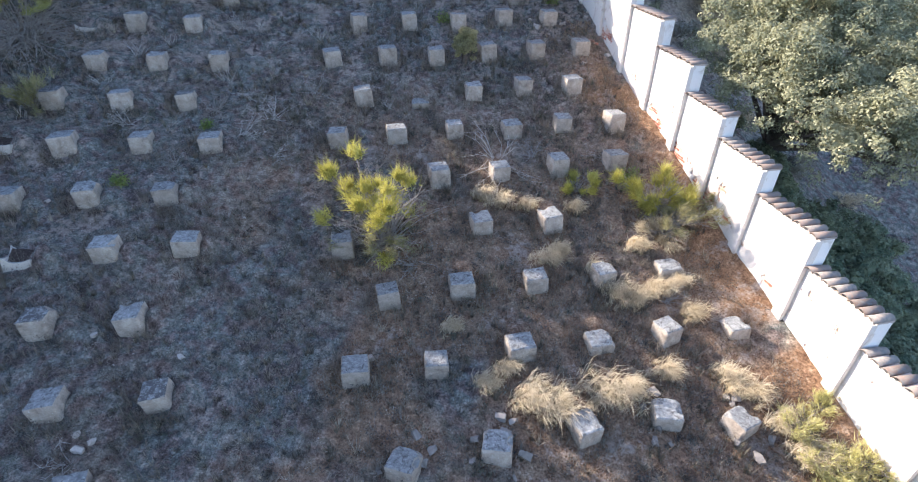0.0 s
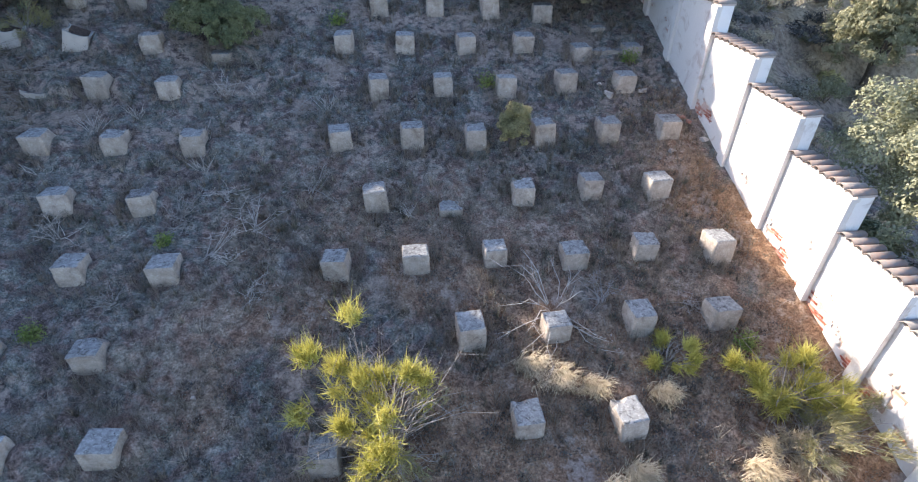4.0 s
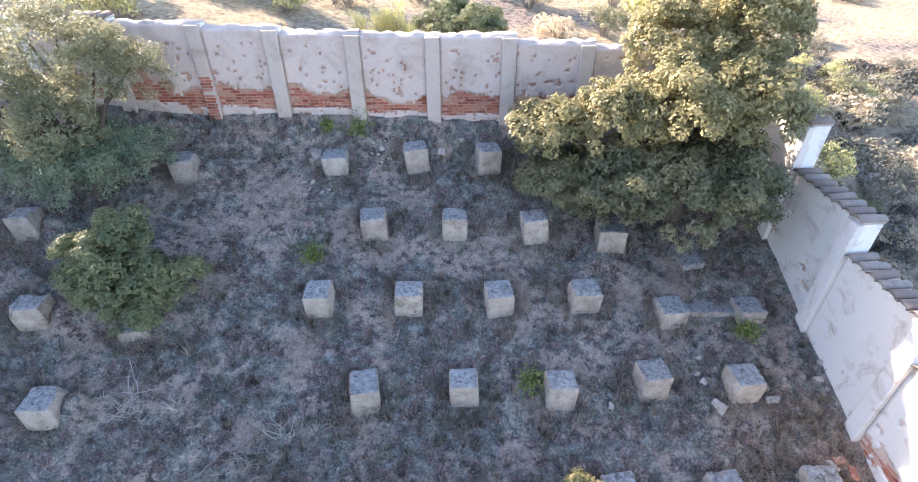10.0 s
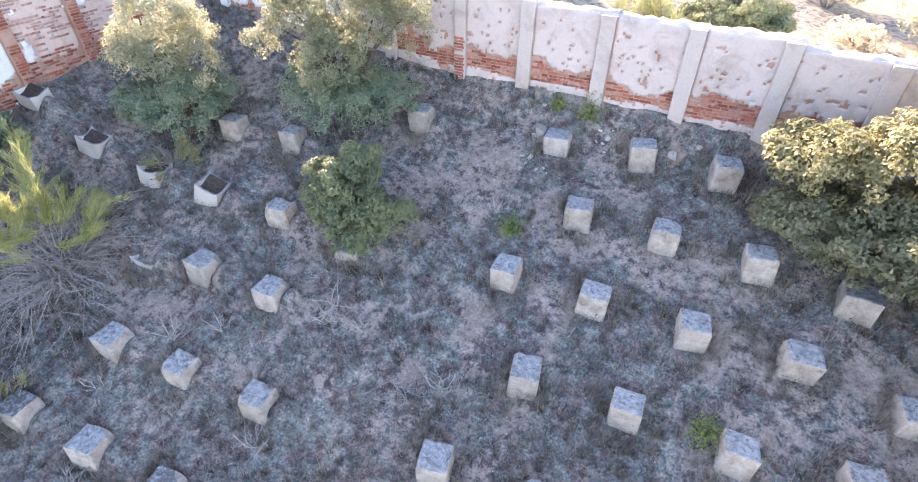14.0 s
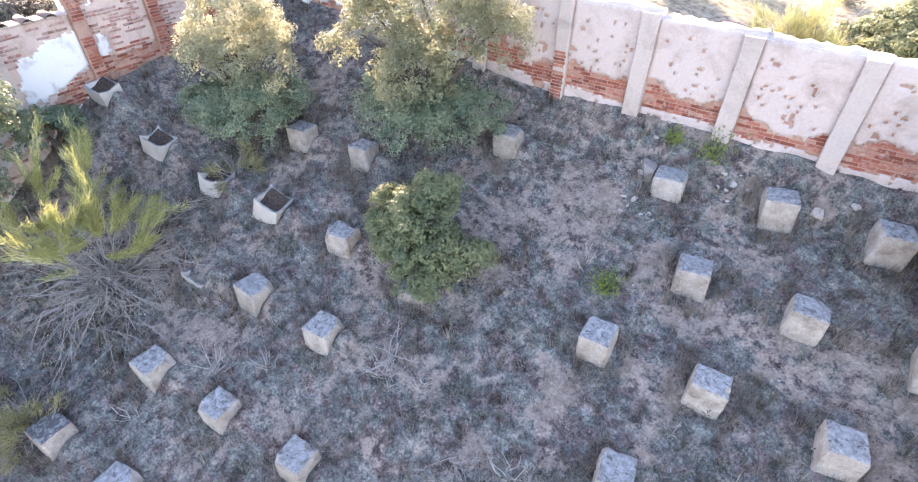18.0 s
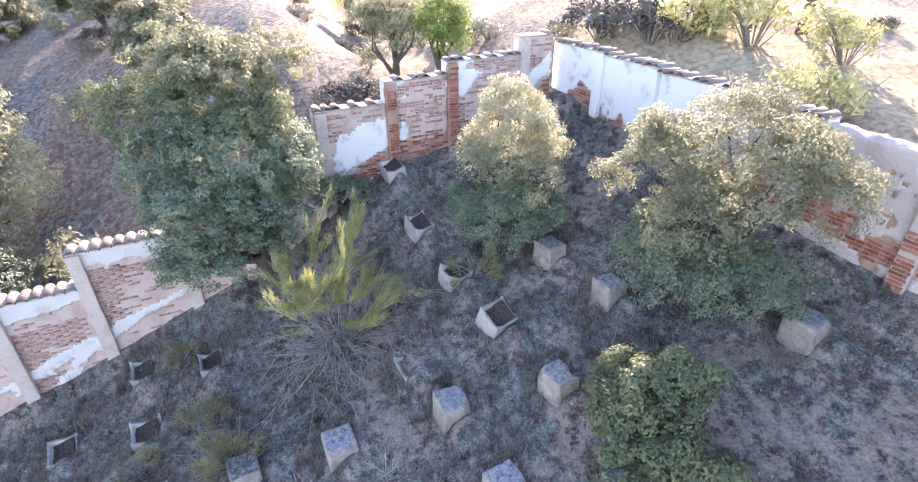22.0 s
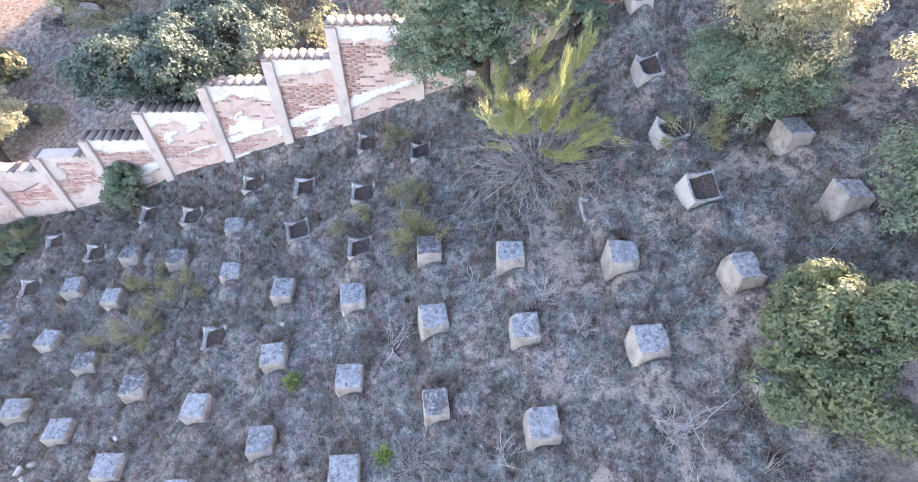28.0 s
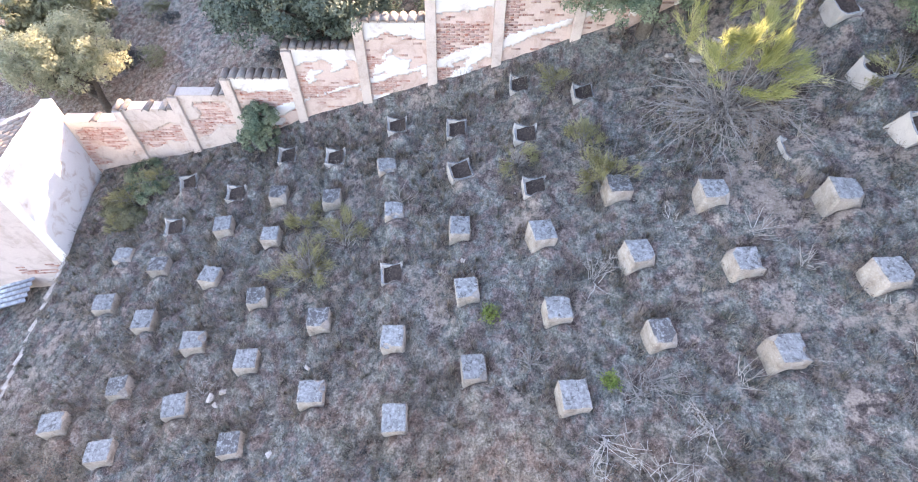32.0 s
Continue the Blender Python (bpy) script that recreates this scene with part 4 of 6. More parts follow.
def hollow_meshes(seed, sag, floor):
    """A stand whose core has weathered out: spiky corners, sagging rims, and the mould that lies in it."""
    bm = bmesh.new()
    box_bm(bm, (-WIDE / 2, -DEEP / 2, -0.95), (WIDE / 2, DEEP / 2, 0.0))
    bmesh.ops.subdivide_edges(bm, edges=bm.edges[:], cuts=13, use_grid_fill=True)
    off = Vector((seed * 5.1, seed * 2.3, 0))
    for v in bm.verts:
        u, w = abs(v.co.x) / (WIDE / 2), abs(v.co.y) / (DEEP / 2)
        rim = min(1 - u, 1 - w)
        if v.co.z > -0.01 and rim > 0.2:
            v.co.z = floor - 0.06
        elif v.co.z > -0.45:
            uneven = 1 + 0.7 * noise.noise(Vector((v.co.x * 3, v.co.y * 3, 0)) + off)
            v.co.z -= sag * (1 - min(u, w) ** 2) * uneven * (1 + v.co.z / 0.45)
        v.co += noise.noise_vector(v.co * 6.0 + off) * 0.012
        v.co.x *= 1 + 0.05 * min(1.0, -v.co.z)
        v.co.y *= 1 + 0.05 * min(1.0, -v.co.z)
    X, Y = np.meshgrid(np.linspace(-0.205, 0.205, 9), np.linspace(-0.195, 0.195, 9))
    Z = floor + 0.09 * (fractal(X * 7 + seed, Y * 7, 111) - 0.5) + 0.05 * Y / 0.2
    g = np.arange(81).reshape(9, 9)
    fill = mesh_from("earth_fill", np.stack([X, Y, Z], -1).reshape(-1, 3), np.stack([g[:-1, :-1], g[:-1, 1:], g[1:, 1:], g[1:, :-1]], -1).reshape(-1, 4), DEEP_SOIL, True)
    return bm_mesh("concrete_block", bm, LIMY_CONCRETE), fill


BLOCKS = {"whole": [block_mesh(k) for k in (1, 2, 3)], "chipped": [block_mesh(k, chips=1 + k % 2) for k in (4, 5, 6)], "bitten": [block_mesh(k, bites=1 + k % 2) for k in (7, 8, 9)],
          "undercut": [block_mesh(k, bites=k % 2, chips=1, arch=0.15) for k in (10, 11)], "crusted": [block_mesh(k, chips=k % 2, mat=DARK_CONCRETE) for k in (12, 13)],
          "ruined": [block_mesh(k, chips=3, bites=2) for k in (14, 15)], "limy": [block_mesh(16, chips=1, mat=SMEARED_CONCRETE)], "hollow": [hollow_meshes(k, 0.05 + 0.035 * k, -0.075 - 0.02 * k) for k in (0, 1, 2)]}
BLOCK_LABELS = {"whole": "weathered concrete hive stand with grey lichened top", "chipped": "weathered concrete hive stand with a chipped corner", "bitten": "concrete hive stand with bites out of its rim",
                "undercut": "concrete hive stand washed out at its foot", "crusted": "concrete hive stand under a dark lichen crust", "ruined": "crumbled stump of a concrete hive stand", "limy": "low concrete hive stand smeared with pale lime",
                "hollow": "pale hollow concrete stand filled with dark mould"}
# stands whose state shows: hollow, crusted, crumbled or washed out
HOLLOW_AT = ((-12.28, 2.0), (-11.79, 3.7), (-10.74, 2.25), (-12.9, 4.92), (-12.6, 6.42), (-13.37, 8.0), (-12.96, 9.63), (-12.41, 11.33), (-14.05, 11.08), (-13.38, 12.58), (-11.59, 9.89), (-10.88, 11.61), (-9.02, 8.68), (-10.95, 16.34))
LIMY_AT = ((-4.82, 22.32),)
CRUSTED_AT = ((-11.49, 5.14), (-11.2, 6.71), (-5.39, 6.06), (-7.96, 7.25), (-8.57, 5.53), (-6.46, 2.81), (-9.56, 2.37), (-7.35, 13.79), (-10.48, 13.22))
RUINED_AT = ((-12.08, 7.97), (-10.71, 8.41), (-9.98, 1.01), (-1.09, 14.74), (2.89, 7.59), (4.84, 9.45), (5.85, 7.98))
UNDERCUT_AT = ((-8.09, 16.97), (-8.55, 15.15), (-10.06, 14.83), (-9.64, 16.69), (-8.92, 13.54), (-6.93, 15.46), (-9.09, 18.32))
block_rng = random.Random(5)
first_blocks = {}
STANDS = []


def block_kind(x, y):
    for kind, spots in (("limy", LIMY_AT), ("hollow", HOLLOW_AT), ("crusted", CRUSTED_AT), ("ruined", RUINED_AT), ("undercut", UNDERCUT_AT)):
        if any(abs(x - a) + abs(y - b) < 0.05 for a, b in spots):
            return kind
    return block_rng.choice(("whole", "whole", "whole", "chipped", "bitten"))


def block(x, y, kind, lift, tilt=2.0):
    STANDS.append((x, y))
    k = block_rng.randrange(len(BLOCKS[kind]))
    lean = 13.0 if kind == "hollow" else 0.0
    m = pose(x, y, gz(x, y) + lift, block_rng.gauss(0, tilt), lean + block_rng.gauss(0, tilt), 12 + block_rng.gauss(0, 4.0)) @ Matrix.Diagonal((block_rng.uniform(0.94, 1.06), block_rng.uniform(0.92, 1.08), 1, 1))
    if (kind, k) in first_blocks:
        return copy_thing(first_blocks[kind, k], m)
    mesh = BLOCKS[kind][k]
    ob = new("concrete_block", mesh[0] if kind == "hollow" else mesh)
    ob.matrix_world = m
    if kind == "hollow":
        part("earth_fill", mesh[1], ob, "dark leaf mould")
    first_blocks[kind, k] = tagged(ob, BLOCK_LABELS[kind], "concrete block", "hive stands in rows")
    return ob


def block_row(places, sunk=()):
    """A row of hive stands. places: plan points; sunk: positions in the row that stand lower."""
    for i, (x, y) in enumerate(places):
        kind = block_kind(x, y)
        low = (0.2 if i in sunk else 0.0) + (block_rng.uniform(0.0, 0.07) if x < -5 and y < 13 else 0.0) + (0.12 if kind in ("ruined", "hollow", "limy") else 0.0)
        block(x, y, kind, block_rng.uniform(0.37, 0.43) - low - (0.06 if x > -3 and y < 11 else 0.0))


# west field
block_row([(-9.98, 1.01), (-8.53, 1.26), (-5.62, 1.58)])
block_row([(-12.28, 2.00), (-10.74, 2.25), (-9.56, 2.37), (-8.07, 2.66), (-6.46, 2.81), (-5.11, 3.11)])
block_row([(-11.79, 3.70), (-10.65, 3.82), (-9.21, 4.02), (-7.54, 4.28), (-6.09, 4.46)])
block_row([(-12.90, 4.92), (-11.49, 5.14), (-10.21, 5.34), (-8.57, 5.53), (-7.10, 5.80), (-5.39, 6.06)])
block_row([(-12.60, 6.42), (-11.20, 6.71), (-7.96, 7.25), (-6.41, 7.52)])
block_row([(-13.37, 8.00), (-12.08, 7.97), (-10.71, 8.41), (-9.02, 8.68), (-7.49, 9.00), (-5.92, 9.33)])
block_row([(-12.96, 9.63), (-11.59, 9.89), (-9.99, 10.06), (-8.44, 10.37), (-6.85, 10.68)])
block_row([(-14.05, 11.08), (-12.41, 11.33), (-10.88, 11.61), (-9.59, 11.79), (-7.89, 12.13), (-6.33, 12.42)])
block_row([(-13.38, 12.58), (-10.48, 13.22), (-8.92, 13.54), (-7.35, 13.79)])
block_row([(-10.06, 14.83), (-8.55, 15.15), (-6.93, 15.46)])
block_row([(-10.95, 16.34), (-9.64, 16.69), (-8.09, 16.97)], sunk=(0,))
block_row([(-9.09, 18.32)])
block(-7.38, 18.48, "chipped", 0.1)
block_row([(-11.52, 19.39), (-10.10, 19.82)])
block_row([(-7.78, 21.54)])
# east field
block_row([(2.31, 5.87)])
block_row([(-1.97, 6.77), (-0.43, 6.97), (1.24, 7.37), (2.89, 7.59), (4.35, 7.85), (5.85, 7.98)])
block_row([(-1.51, 8.44), (0.07, 8.78), (1.70, 8.98), (3.27, 9.22), (4.84, 9.45)])
block_row([(-2.64, 9.69), (0.55, 10.54), (2.23, 10.71)])
block_row([(-0.49, 11.96), (1.09, 12.18), (2.67, 12.53), (4.24, 12.77)])
block_row([(-3.20, 12.97), (-1.67, 13.30), (-0.10, 13.62), (1.50, 13.72), (2.99, 14.09), (4.50, 14.27)])
block_row([(-2.73, 14.67), (-1.09, 14.74), (0.47, 15.23), (1.99, 15.58), (3.48, 15.71)], sunk=(1,))
block_row([(-3.82, 16.21), (-2.16, 16.53), (-0.67, 16.70), (0.93, 17.07), (2.53, 17.29), (4.02, 17.53)])
block_row([(-3.21, 18.01), (-1.60, 18.28), (0.03, 18.50), (1.57, 18.83), (3.12, 18.96)])
block_row([(-4.37, 19.37), (-2.75, 19.64), (-1.12, 19.90), (0.47, 20.15), (2.05, 20.14), (3.47, 20.31)], sunk=(4, 5,))
block_row([(0.99, 21.43)])
block(2.55, 21.29, "bitten", 0.02)
block_row([(-3.72, 21.02), (-2.11, 21.24), (-0.55, 21.43)])
block_row([(-4.82, 22.32), (-3.15, 22.68), (-1.57, 22.90)])


# ---- half-buried hollow stands by the oaks ----
HALF_BURIED = ((-15.25, 17.12), (-13.72, 17.35), (-12.20, 17.67), (-10.69, 17.98))
for x, y in HALF_BURIED:
    block(x, y, "hollow", 0.40, 5.0)

# soil raised east and uphill of the western stands to fit the camera's view
drift = np.zeros(GX.shape)
for x, y in STANDS:
    if x < -4.9:
        deep = 0.40 if (x, y) in HALF_BURIED else 0.33 if (x, y) in HOLLOW_AT else 0.25
        drift = np.maximum(drift, np.exp(-((GX - x - 0.40) / 0.24) ** 2 - ((GY - y - 0.10) / 0.26) ** 2) * (deep + 0.05 * math.sin(x * 7 + y * 3)))
    drift = np.maximum(drift, 0.14 * np.exp(-((GX - x) / 0.3) ** 2 - ((GY - y - 0.45) / 0.24) ** 2))
bank = np.clip(east_wall_x(GY) - GX, 0, 9)
drift = np.maximum(drift, 0.16 * np.exp(-(bank / 0.45) ** 2) * (1 - step01(13, 17, GY)) * (GX < east_wall_x(GY) + 0.1))
co = np.stack([GX, GY, GZ + drift], -1).astype(np.float32)
ground.data.vertices.foreach_set("co", co.ravel())
ground.data.update()


# ---- broken stands and stones ----
def stone_mesh(seed, size, mat):
    """An angular lump, cut from a cube by a few planes."""
    rng = random.Random(seed)
    bm = bmesh.new()
    bmesh.ops.create_cube(bm, size=size * 1.7)
    for k in range(6):
        n = Vector((rng.gauss(0, 1), rng.gauss(0, 1), rng.gauss(0, 1))).normalized()
        r = bmesh.ops.bisect_plane(bm, geom=bm.verts[:] + bm.edges[:] + bm.faces[:], plane_co=n * size * rng.uniform(0.55, 0.85), plane_no=n, clear_outer=True)
        bmesh.ops.holes_fill(bm, edges=[e for e in r["geom_cut"] if isinstance(e, bmesh.types.BMEdge)])
    bmesh.ops.triangulate(bm, faces=bm.faces[:])
    bmesh.ops.subdivide_edges(bm, edges=bm.edges[:], cuts=2)
    for v in bm.verts:
        v.co += noise.noise_vector(v.co * (3 / size) + Vector((seed * 7, 0, 0))) * size * 0.07
        v.co.z *= 0.8
    return bm_mesh("stone", bm, mat)


STONES = [stone_mesh(k, 0.5, STONE) for k in range(5)]
LUMPS = [stone_mesh(k + 5, 0.5, LUMP) for k in range(5)]
stone_rng = random.Random(8)


def stone(x, y, size, label="pale broken stone on the soil", group="loose stones", kinds=STONES):
    ob = new("stone", kinds[stone_rng.randrange(5)])
    ob.matrix_world = pose(x, y, gz(x, y) + size * 0.22, stone_rng.uniform(-25, 25), stone_rng.uniform(-25, 25), stone_rng.uniform(0, 360)) @ Matrix.Diagonal((size, size * stone_rng.uniform(0.6, 1.0), size * stone_rng.uniform(0.55, 0.9), 1))
    tagged(ob, label, "stone", group)


def broken_stand(x, y):
    """A stand that has fallen to a heap of pale lumps."""
    ob = new("broken_block", BLOCKS["ruined"][stone_rng.choice((0, 1))])
    ob.matrix_world = pose(x, y, gz(x, y) + 0.28, stone_rng.uniform(-10, 10), stone_rng.uniform(-10, 10), stone_rng.uniform(-30, 30)) @ Matrix.Diagonal((1.05, 1.0, 1.0, 1))
    tagged(ob, "eroded stump of a collapsed concrete stand", "concrete block", "rubble of fallen stands")
    for k in range(7):
        a = stone_rng.uniform(0, 6.28)
        r = stone_rng.uniform(0.25, 0.6)
        stone(x + math.cos(a) * r, y + math.sin(a) * r, stone_rng.uniform(0.1, 0.28), "greyish lump of a collapsed concrete stand", "rubble of fallen stands", LUMPS)


for x, y in ((-0.95, 5.15), (0.68, 5.52), (3.9, 6.14), (5.27, 6.01)):
    broken_stand(x, y)
for x, y, s in ((-6.5, 5.4, 0.3), (-6.35, 5.15, 0.34), (-6.2, 5.3, 0.22), (-7.0, 7.2, 0.2), (-1.75, 7.1, 0.25), (-5.3, 6.9, 0.2), (-2.6, 22.9, 0.35), (-2.2, 23.15, 0.3), (4.05, 16.9, 0.3), (4.3, 17.9, 0.35), (-8.5, 21.6, 0.22), (2.7, 18.6, 0.4), (3.6, 18.8, 0.35), (0.9, 18.4, 0.2), (-9.3, 10.2, 0.18), (-5.0, 10.3, 0.14), (-4.2, 13.9, 0.12), (-7.7, 9.2, 0.2), (4.9, 17.3, 0.3), (-13.9, 14.4, 0.3), (-13.6, 14.9, 0.4), (-13.9, 15.3, 0.35)):
    stone(x, y, s * 0.7)


for k in range(15):
    stone(stone_rng.uniform(2.2, 4.6), 19.15 + stone_rng.gauss(0, 0.14), stone_rng.uniform(0.10, 0.2), kinds=LUMPS if k % 3 else STONES)
for k in range(9):
    stone(stone_rng.uniform(2.0, 4.1), 20.05 + stone_rng.gauss(0, 0.12), stone_rng.uniform(0.09, 0.16), kinds=LUMPS)
# flakes of a fallen stand near the plastered wall
stone(-5.25, 22.36, 0.42, kinds=LUMPS)
for x, y, n in ((-5.42, 22.3, 8), (-4.95, 21.7, 7), (-3.84, 22.72, 9), (-5.3, 23.0, 6)):
    for k in range(n):
        stone(x + stone_rng.gauss(0, 0.14), y + stone_rng.gauss(0, 0.10), stone_rng.uniform(0.06, 0.15))
# a low cast footing between two stands
bm = bmesh.new()
box_bm(bm, (-0.75, -0.16, -0.5), (0.75, 0.16, 0.0))
bmesh.ops.subdivide_edges(bm, edges=bm.edges[:], cuts=9, use_grid_fill=True)
for v in bm.verts:
    v.co += noise.noise_vector(v.co * 4.0) * 0.03 + noise.noise_vector(v.co * 13.0) * 0.012
footing = tagged(new("concrete_footing", bm_mesh("concrete_footing", bm, CONCRETE)), "low worn concrete footing between two stands", "concrete footing")
footing.matrix_world = pose(2.78, 20.32, gz(2.78, 20.32) + 0.04, 0, 0, 6)
# bricks fallen beside the white wall
for x, y, turn in ((4.45, 18.0, 20), (4.62, 17.86, 75)):
    bm = bmesh.new()
    box_bm(bm, (-0.125, -0.06, -0.03), (0.125, 0.06, 0.03))
    bmesh.ops.bevel(bm, geom=bm.edges[:], offset=0.006, segments=1, affect="EDGES")
    fallen = tagged(new("fallen_brick", bm_mesh("fallen_brick", bm, BRICK)), "fallen red brick lying on the soil", "brick", "fallen bricks")
    fallen.matrix_world = pose(x, y, gz(x, y) + 0.05, 8, 12, turn)


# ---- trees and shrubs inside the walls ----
# pale crowns over dark lower shoots put sun and shade into the leaf colour
LOW = "lower shoots in a shaded dark green tone"
# sunlit gold above and shaded olive below are painted on one tree
oak("holm_oak", 2.3, 22.2, [(-2.6, -0.2, 1.7, 0.7, 0.7, 0.8), (-1.4, -0.25, 2.0, 1.0, 0.95, 0.85), (-0.3, -0.4, 2.4, 1.1, 1.05, 0.95), (0.7, -0.3, 2.4, 0.85, 1.0, 1.0), (-0.3, 0.5, 3.0, 1.2, 0.9, 1.1), (0.6, 0.5, 3.4, 0.95, 0.9, 1.1)], 1900, SUN_GOLD_OAK, "broad holm oak filling the corner, sunlit gold painted into its upper leaves", seed=3, size=0.043, spread=0.135,
    shoots=[([(-2.4, -0.3, 0.8, 0.75, 0.75, 0.75), (-1.3, -0.6, 0.9, 1.05, 0.95, 0.85), (-0.2, -0.8, 1.0, 1.15, 1.0, 1.0), (0.75, -0.6, 1.0, 0.8, 1.0, 1.05)], 1600, OAK_LEAF, "lower shoots in a shaded olive tone")])
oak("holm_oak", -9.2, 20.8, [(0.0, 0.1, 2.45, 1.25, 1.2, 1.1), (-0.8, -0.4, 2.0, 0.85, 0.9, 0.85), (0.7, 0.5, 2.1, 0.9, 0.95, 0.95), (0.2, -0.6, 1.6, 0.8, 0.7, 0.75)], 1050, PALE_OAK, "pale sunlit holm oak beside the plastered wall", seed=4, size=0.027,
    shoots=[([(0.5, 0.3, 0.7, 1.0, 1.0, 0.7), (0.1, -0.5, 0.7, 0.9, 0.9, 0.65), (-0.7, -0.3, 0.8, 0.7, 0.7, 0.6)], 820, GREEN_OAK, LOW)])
oak("holm_oak", -12.7, 19.0, [(0.0, 0.1, 2.2, 0.95, 0.9, 0.95), (-0.35, -0.2, 1.5, 0.95, 0.85, 0.75), (0.3, 0.25, 1.6, 0.85, 0.85, 0.8)], 760, LIT_OAK, "small holm oak among the blocks, its crown in a sunlit tone", seed=5, size=0.027,
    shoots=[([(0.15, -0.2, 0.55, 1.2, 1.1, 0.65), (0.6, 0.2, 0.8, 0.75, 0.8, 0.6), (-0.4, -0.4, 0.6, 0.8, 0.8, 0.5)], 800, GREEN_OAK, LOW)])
oak("oak_shrub", -7.55, 18.75, [(-0.05, 0.15, 1.05, 0.62, 0.6, 0.6), (0.42, -0.05, 0.6, 0.5, 0.55, 0.48), (-0.45, 0.1, 0.75, 0.48, 0.5, 0.5), (0.1, 0.35, 1.5, 0.42, 0.42, 0.36), (0.1, -0.35, 0.6, 0.55, 0.42, 0.5), (0.72, 0.3, 0.5, 0.46, 0.46, 0.46), (0.42, -0.36, 0.32, 0.5, 0.45, 0.4), (-0.68, 0.0, 0.6, 0.46, 0.46, 0.46), (-0.3, -0.1, 1.3, 0.38, 0.38, 0.3)], 700, SHRUB_OAK, "dense rounded evergreen oak shrub", seed=6, category="shrub", spread=0.1)
# upper shoots take paler leaf colours in place of sunlight on the crown
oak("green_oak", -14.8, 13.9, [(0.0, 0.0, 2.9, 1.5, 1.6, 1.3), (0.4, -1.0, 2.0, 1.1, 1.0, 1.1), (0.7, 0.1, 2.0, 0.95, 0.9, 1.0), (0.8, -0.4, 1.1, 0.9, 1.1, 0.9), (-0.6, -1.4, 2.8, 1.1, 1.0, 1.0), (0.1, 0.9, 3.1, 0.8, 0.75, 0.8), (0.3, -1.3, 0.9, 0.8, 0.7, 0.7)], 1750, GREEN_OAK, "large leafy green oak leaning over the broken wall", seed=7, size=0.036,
    shoots=[([(-0.7, -0.3, 4.0, 1.3, 1.3, 1.0), (-1.1, -1.6, 3.7, 1.1, 1.1, 0.9), (0.1, 0.5, 3.6, 0.9, 0.9, 0.8), (0.9, 0.9, 2.6, 0.45, 0.45, 0.4)], 700, SHRUB_OAK, "upper shoots in a sunlit yellow-green tone"), ([(-1.7, 0.7, 4.5, 1.2, 1.2, 0.9), (-1.3, -0.7, 4.7, 1.1, 1.1, 0.8), (-0.4, -0.2, 4.6, 0.9, 0.9, 0.7)], 520, PALE_OAK, "top shoots in a pale sunlit tone")])
oak("oak_shrub", -13.45, 4.0, [(0.0, 0.0, 0.4, 0.5, 0.6, 0.42), (-0.1, 0.1, 0.85, 0.45, 0.5, 0.4)], 260, GREEN_OAK, "small dark shrub at the foot of the wall", seed=8, category="shrub", spread=0.09)
for k, (x, y, r) in enumerate(((-11.9, -0.1, 0.5), (-12.4, 0.7, 0.55), (-11.3, 0.4, 0.4), (-12.9, 0.2, 0.5))):
    oak("oak_shrub", x, y, [(0.0, 0.0, r * 0.15, r * 1.2, r * 1.1, r * 0.32)], 90, GREEN_OAK if k % 2 else OAK_LEAF, "low dark shrub in the corner by the hut", seed=640 + k, category="shrub", spread=0.09)
oak("oak_shrub", 0.2, 16.62, [(0.0, 0.0, 0.42, 0.36, 0.34, 0.4), (0.1, 0.12, 0.78, 0.24, 0.24, 0.26)], 240, SUN_GOLD_OAK, "small olive shrub with pale flowering top beside a block", seed=28, category="shrub", spread=0.08)
oak("oak_shrub", -2.5, 25.9, [(0.0, 0.0, 0.7, 0.95, 0.8, 0.75), (0.5, 0.1, 0.6, 0.7, 0.7, 0.6), (-0.5, -0.1, 0.75, 0.6, 0.6, 0.6)], 620, SHRUB_OAK, "dense rounded green shrub on bright sand", seed=29, category="shrub", spread=0.1)
oak("oak_shrub", -14.9, 15.8, [(0.0, 0.0, 0.7, 0.5, 0.6, 0.5)], 160, GREEN_OAK, "small dark green shrub against bare brick", seed=9, category="shrub", spread=0.09)

# ---- trees outside the walls ----
oak("holm_oak", 9.2, 14.2, [(0.0, 0.0, 3.3, 2.2, 2.2, 2.0), (-1.2, 1.0, 3.3, 1.5, 1.5, 1.5), (1.6, -0.4, 3.2, 1.7, 1.7, 1.7), (-0.9, -0.8, 3.0, 1.5, 1.4, 1.5), (0.5, 1.2, 4.3, 1.5, 1.4, 1.2), (0.7, -1.7, 2.4, 1.6, 1.3, 1.5), (2.9, 0.8, 3.6, 1.6, 1.5, 1.6), (-0.6, -2.3, 2.7, 1.2, 1.3, 1.3), (0.6, -3.0, 2.5, 1.4, 1.4, 1.4), (2.2, -2.2, 2.9, 1.5, 1.5, 1.5), (2.2, -3.6, 2.2, 1.4, 1.4, 1.3), (3.6, -1.4, 2.9, 1.5, 1.5, 1.5)], 4600, GREY_OAK, "big grey-green holm oak outside the white wall", seed=10, size=0.039, spread=0.17)
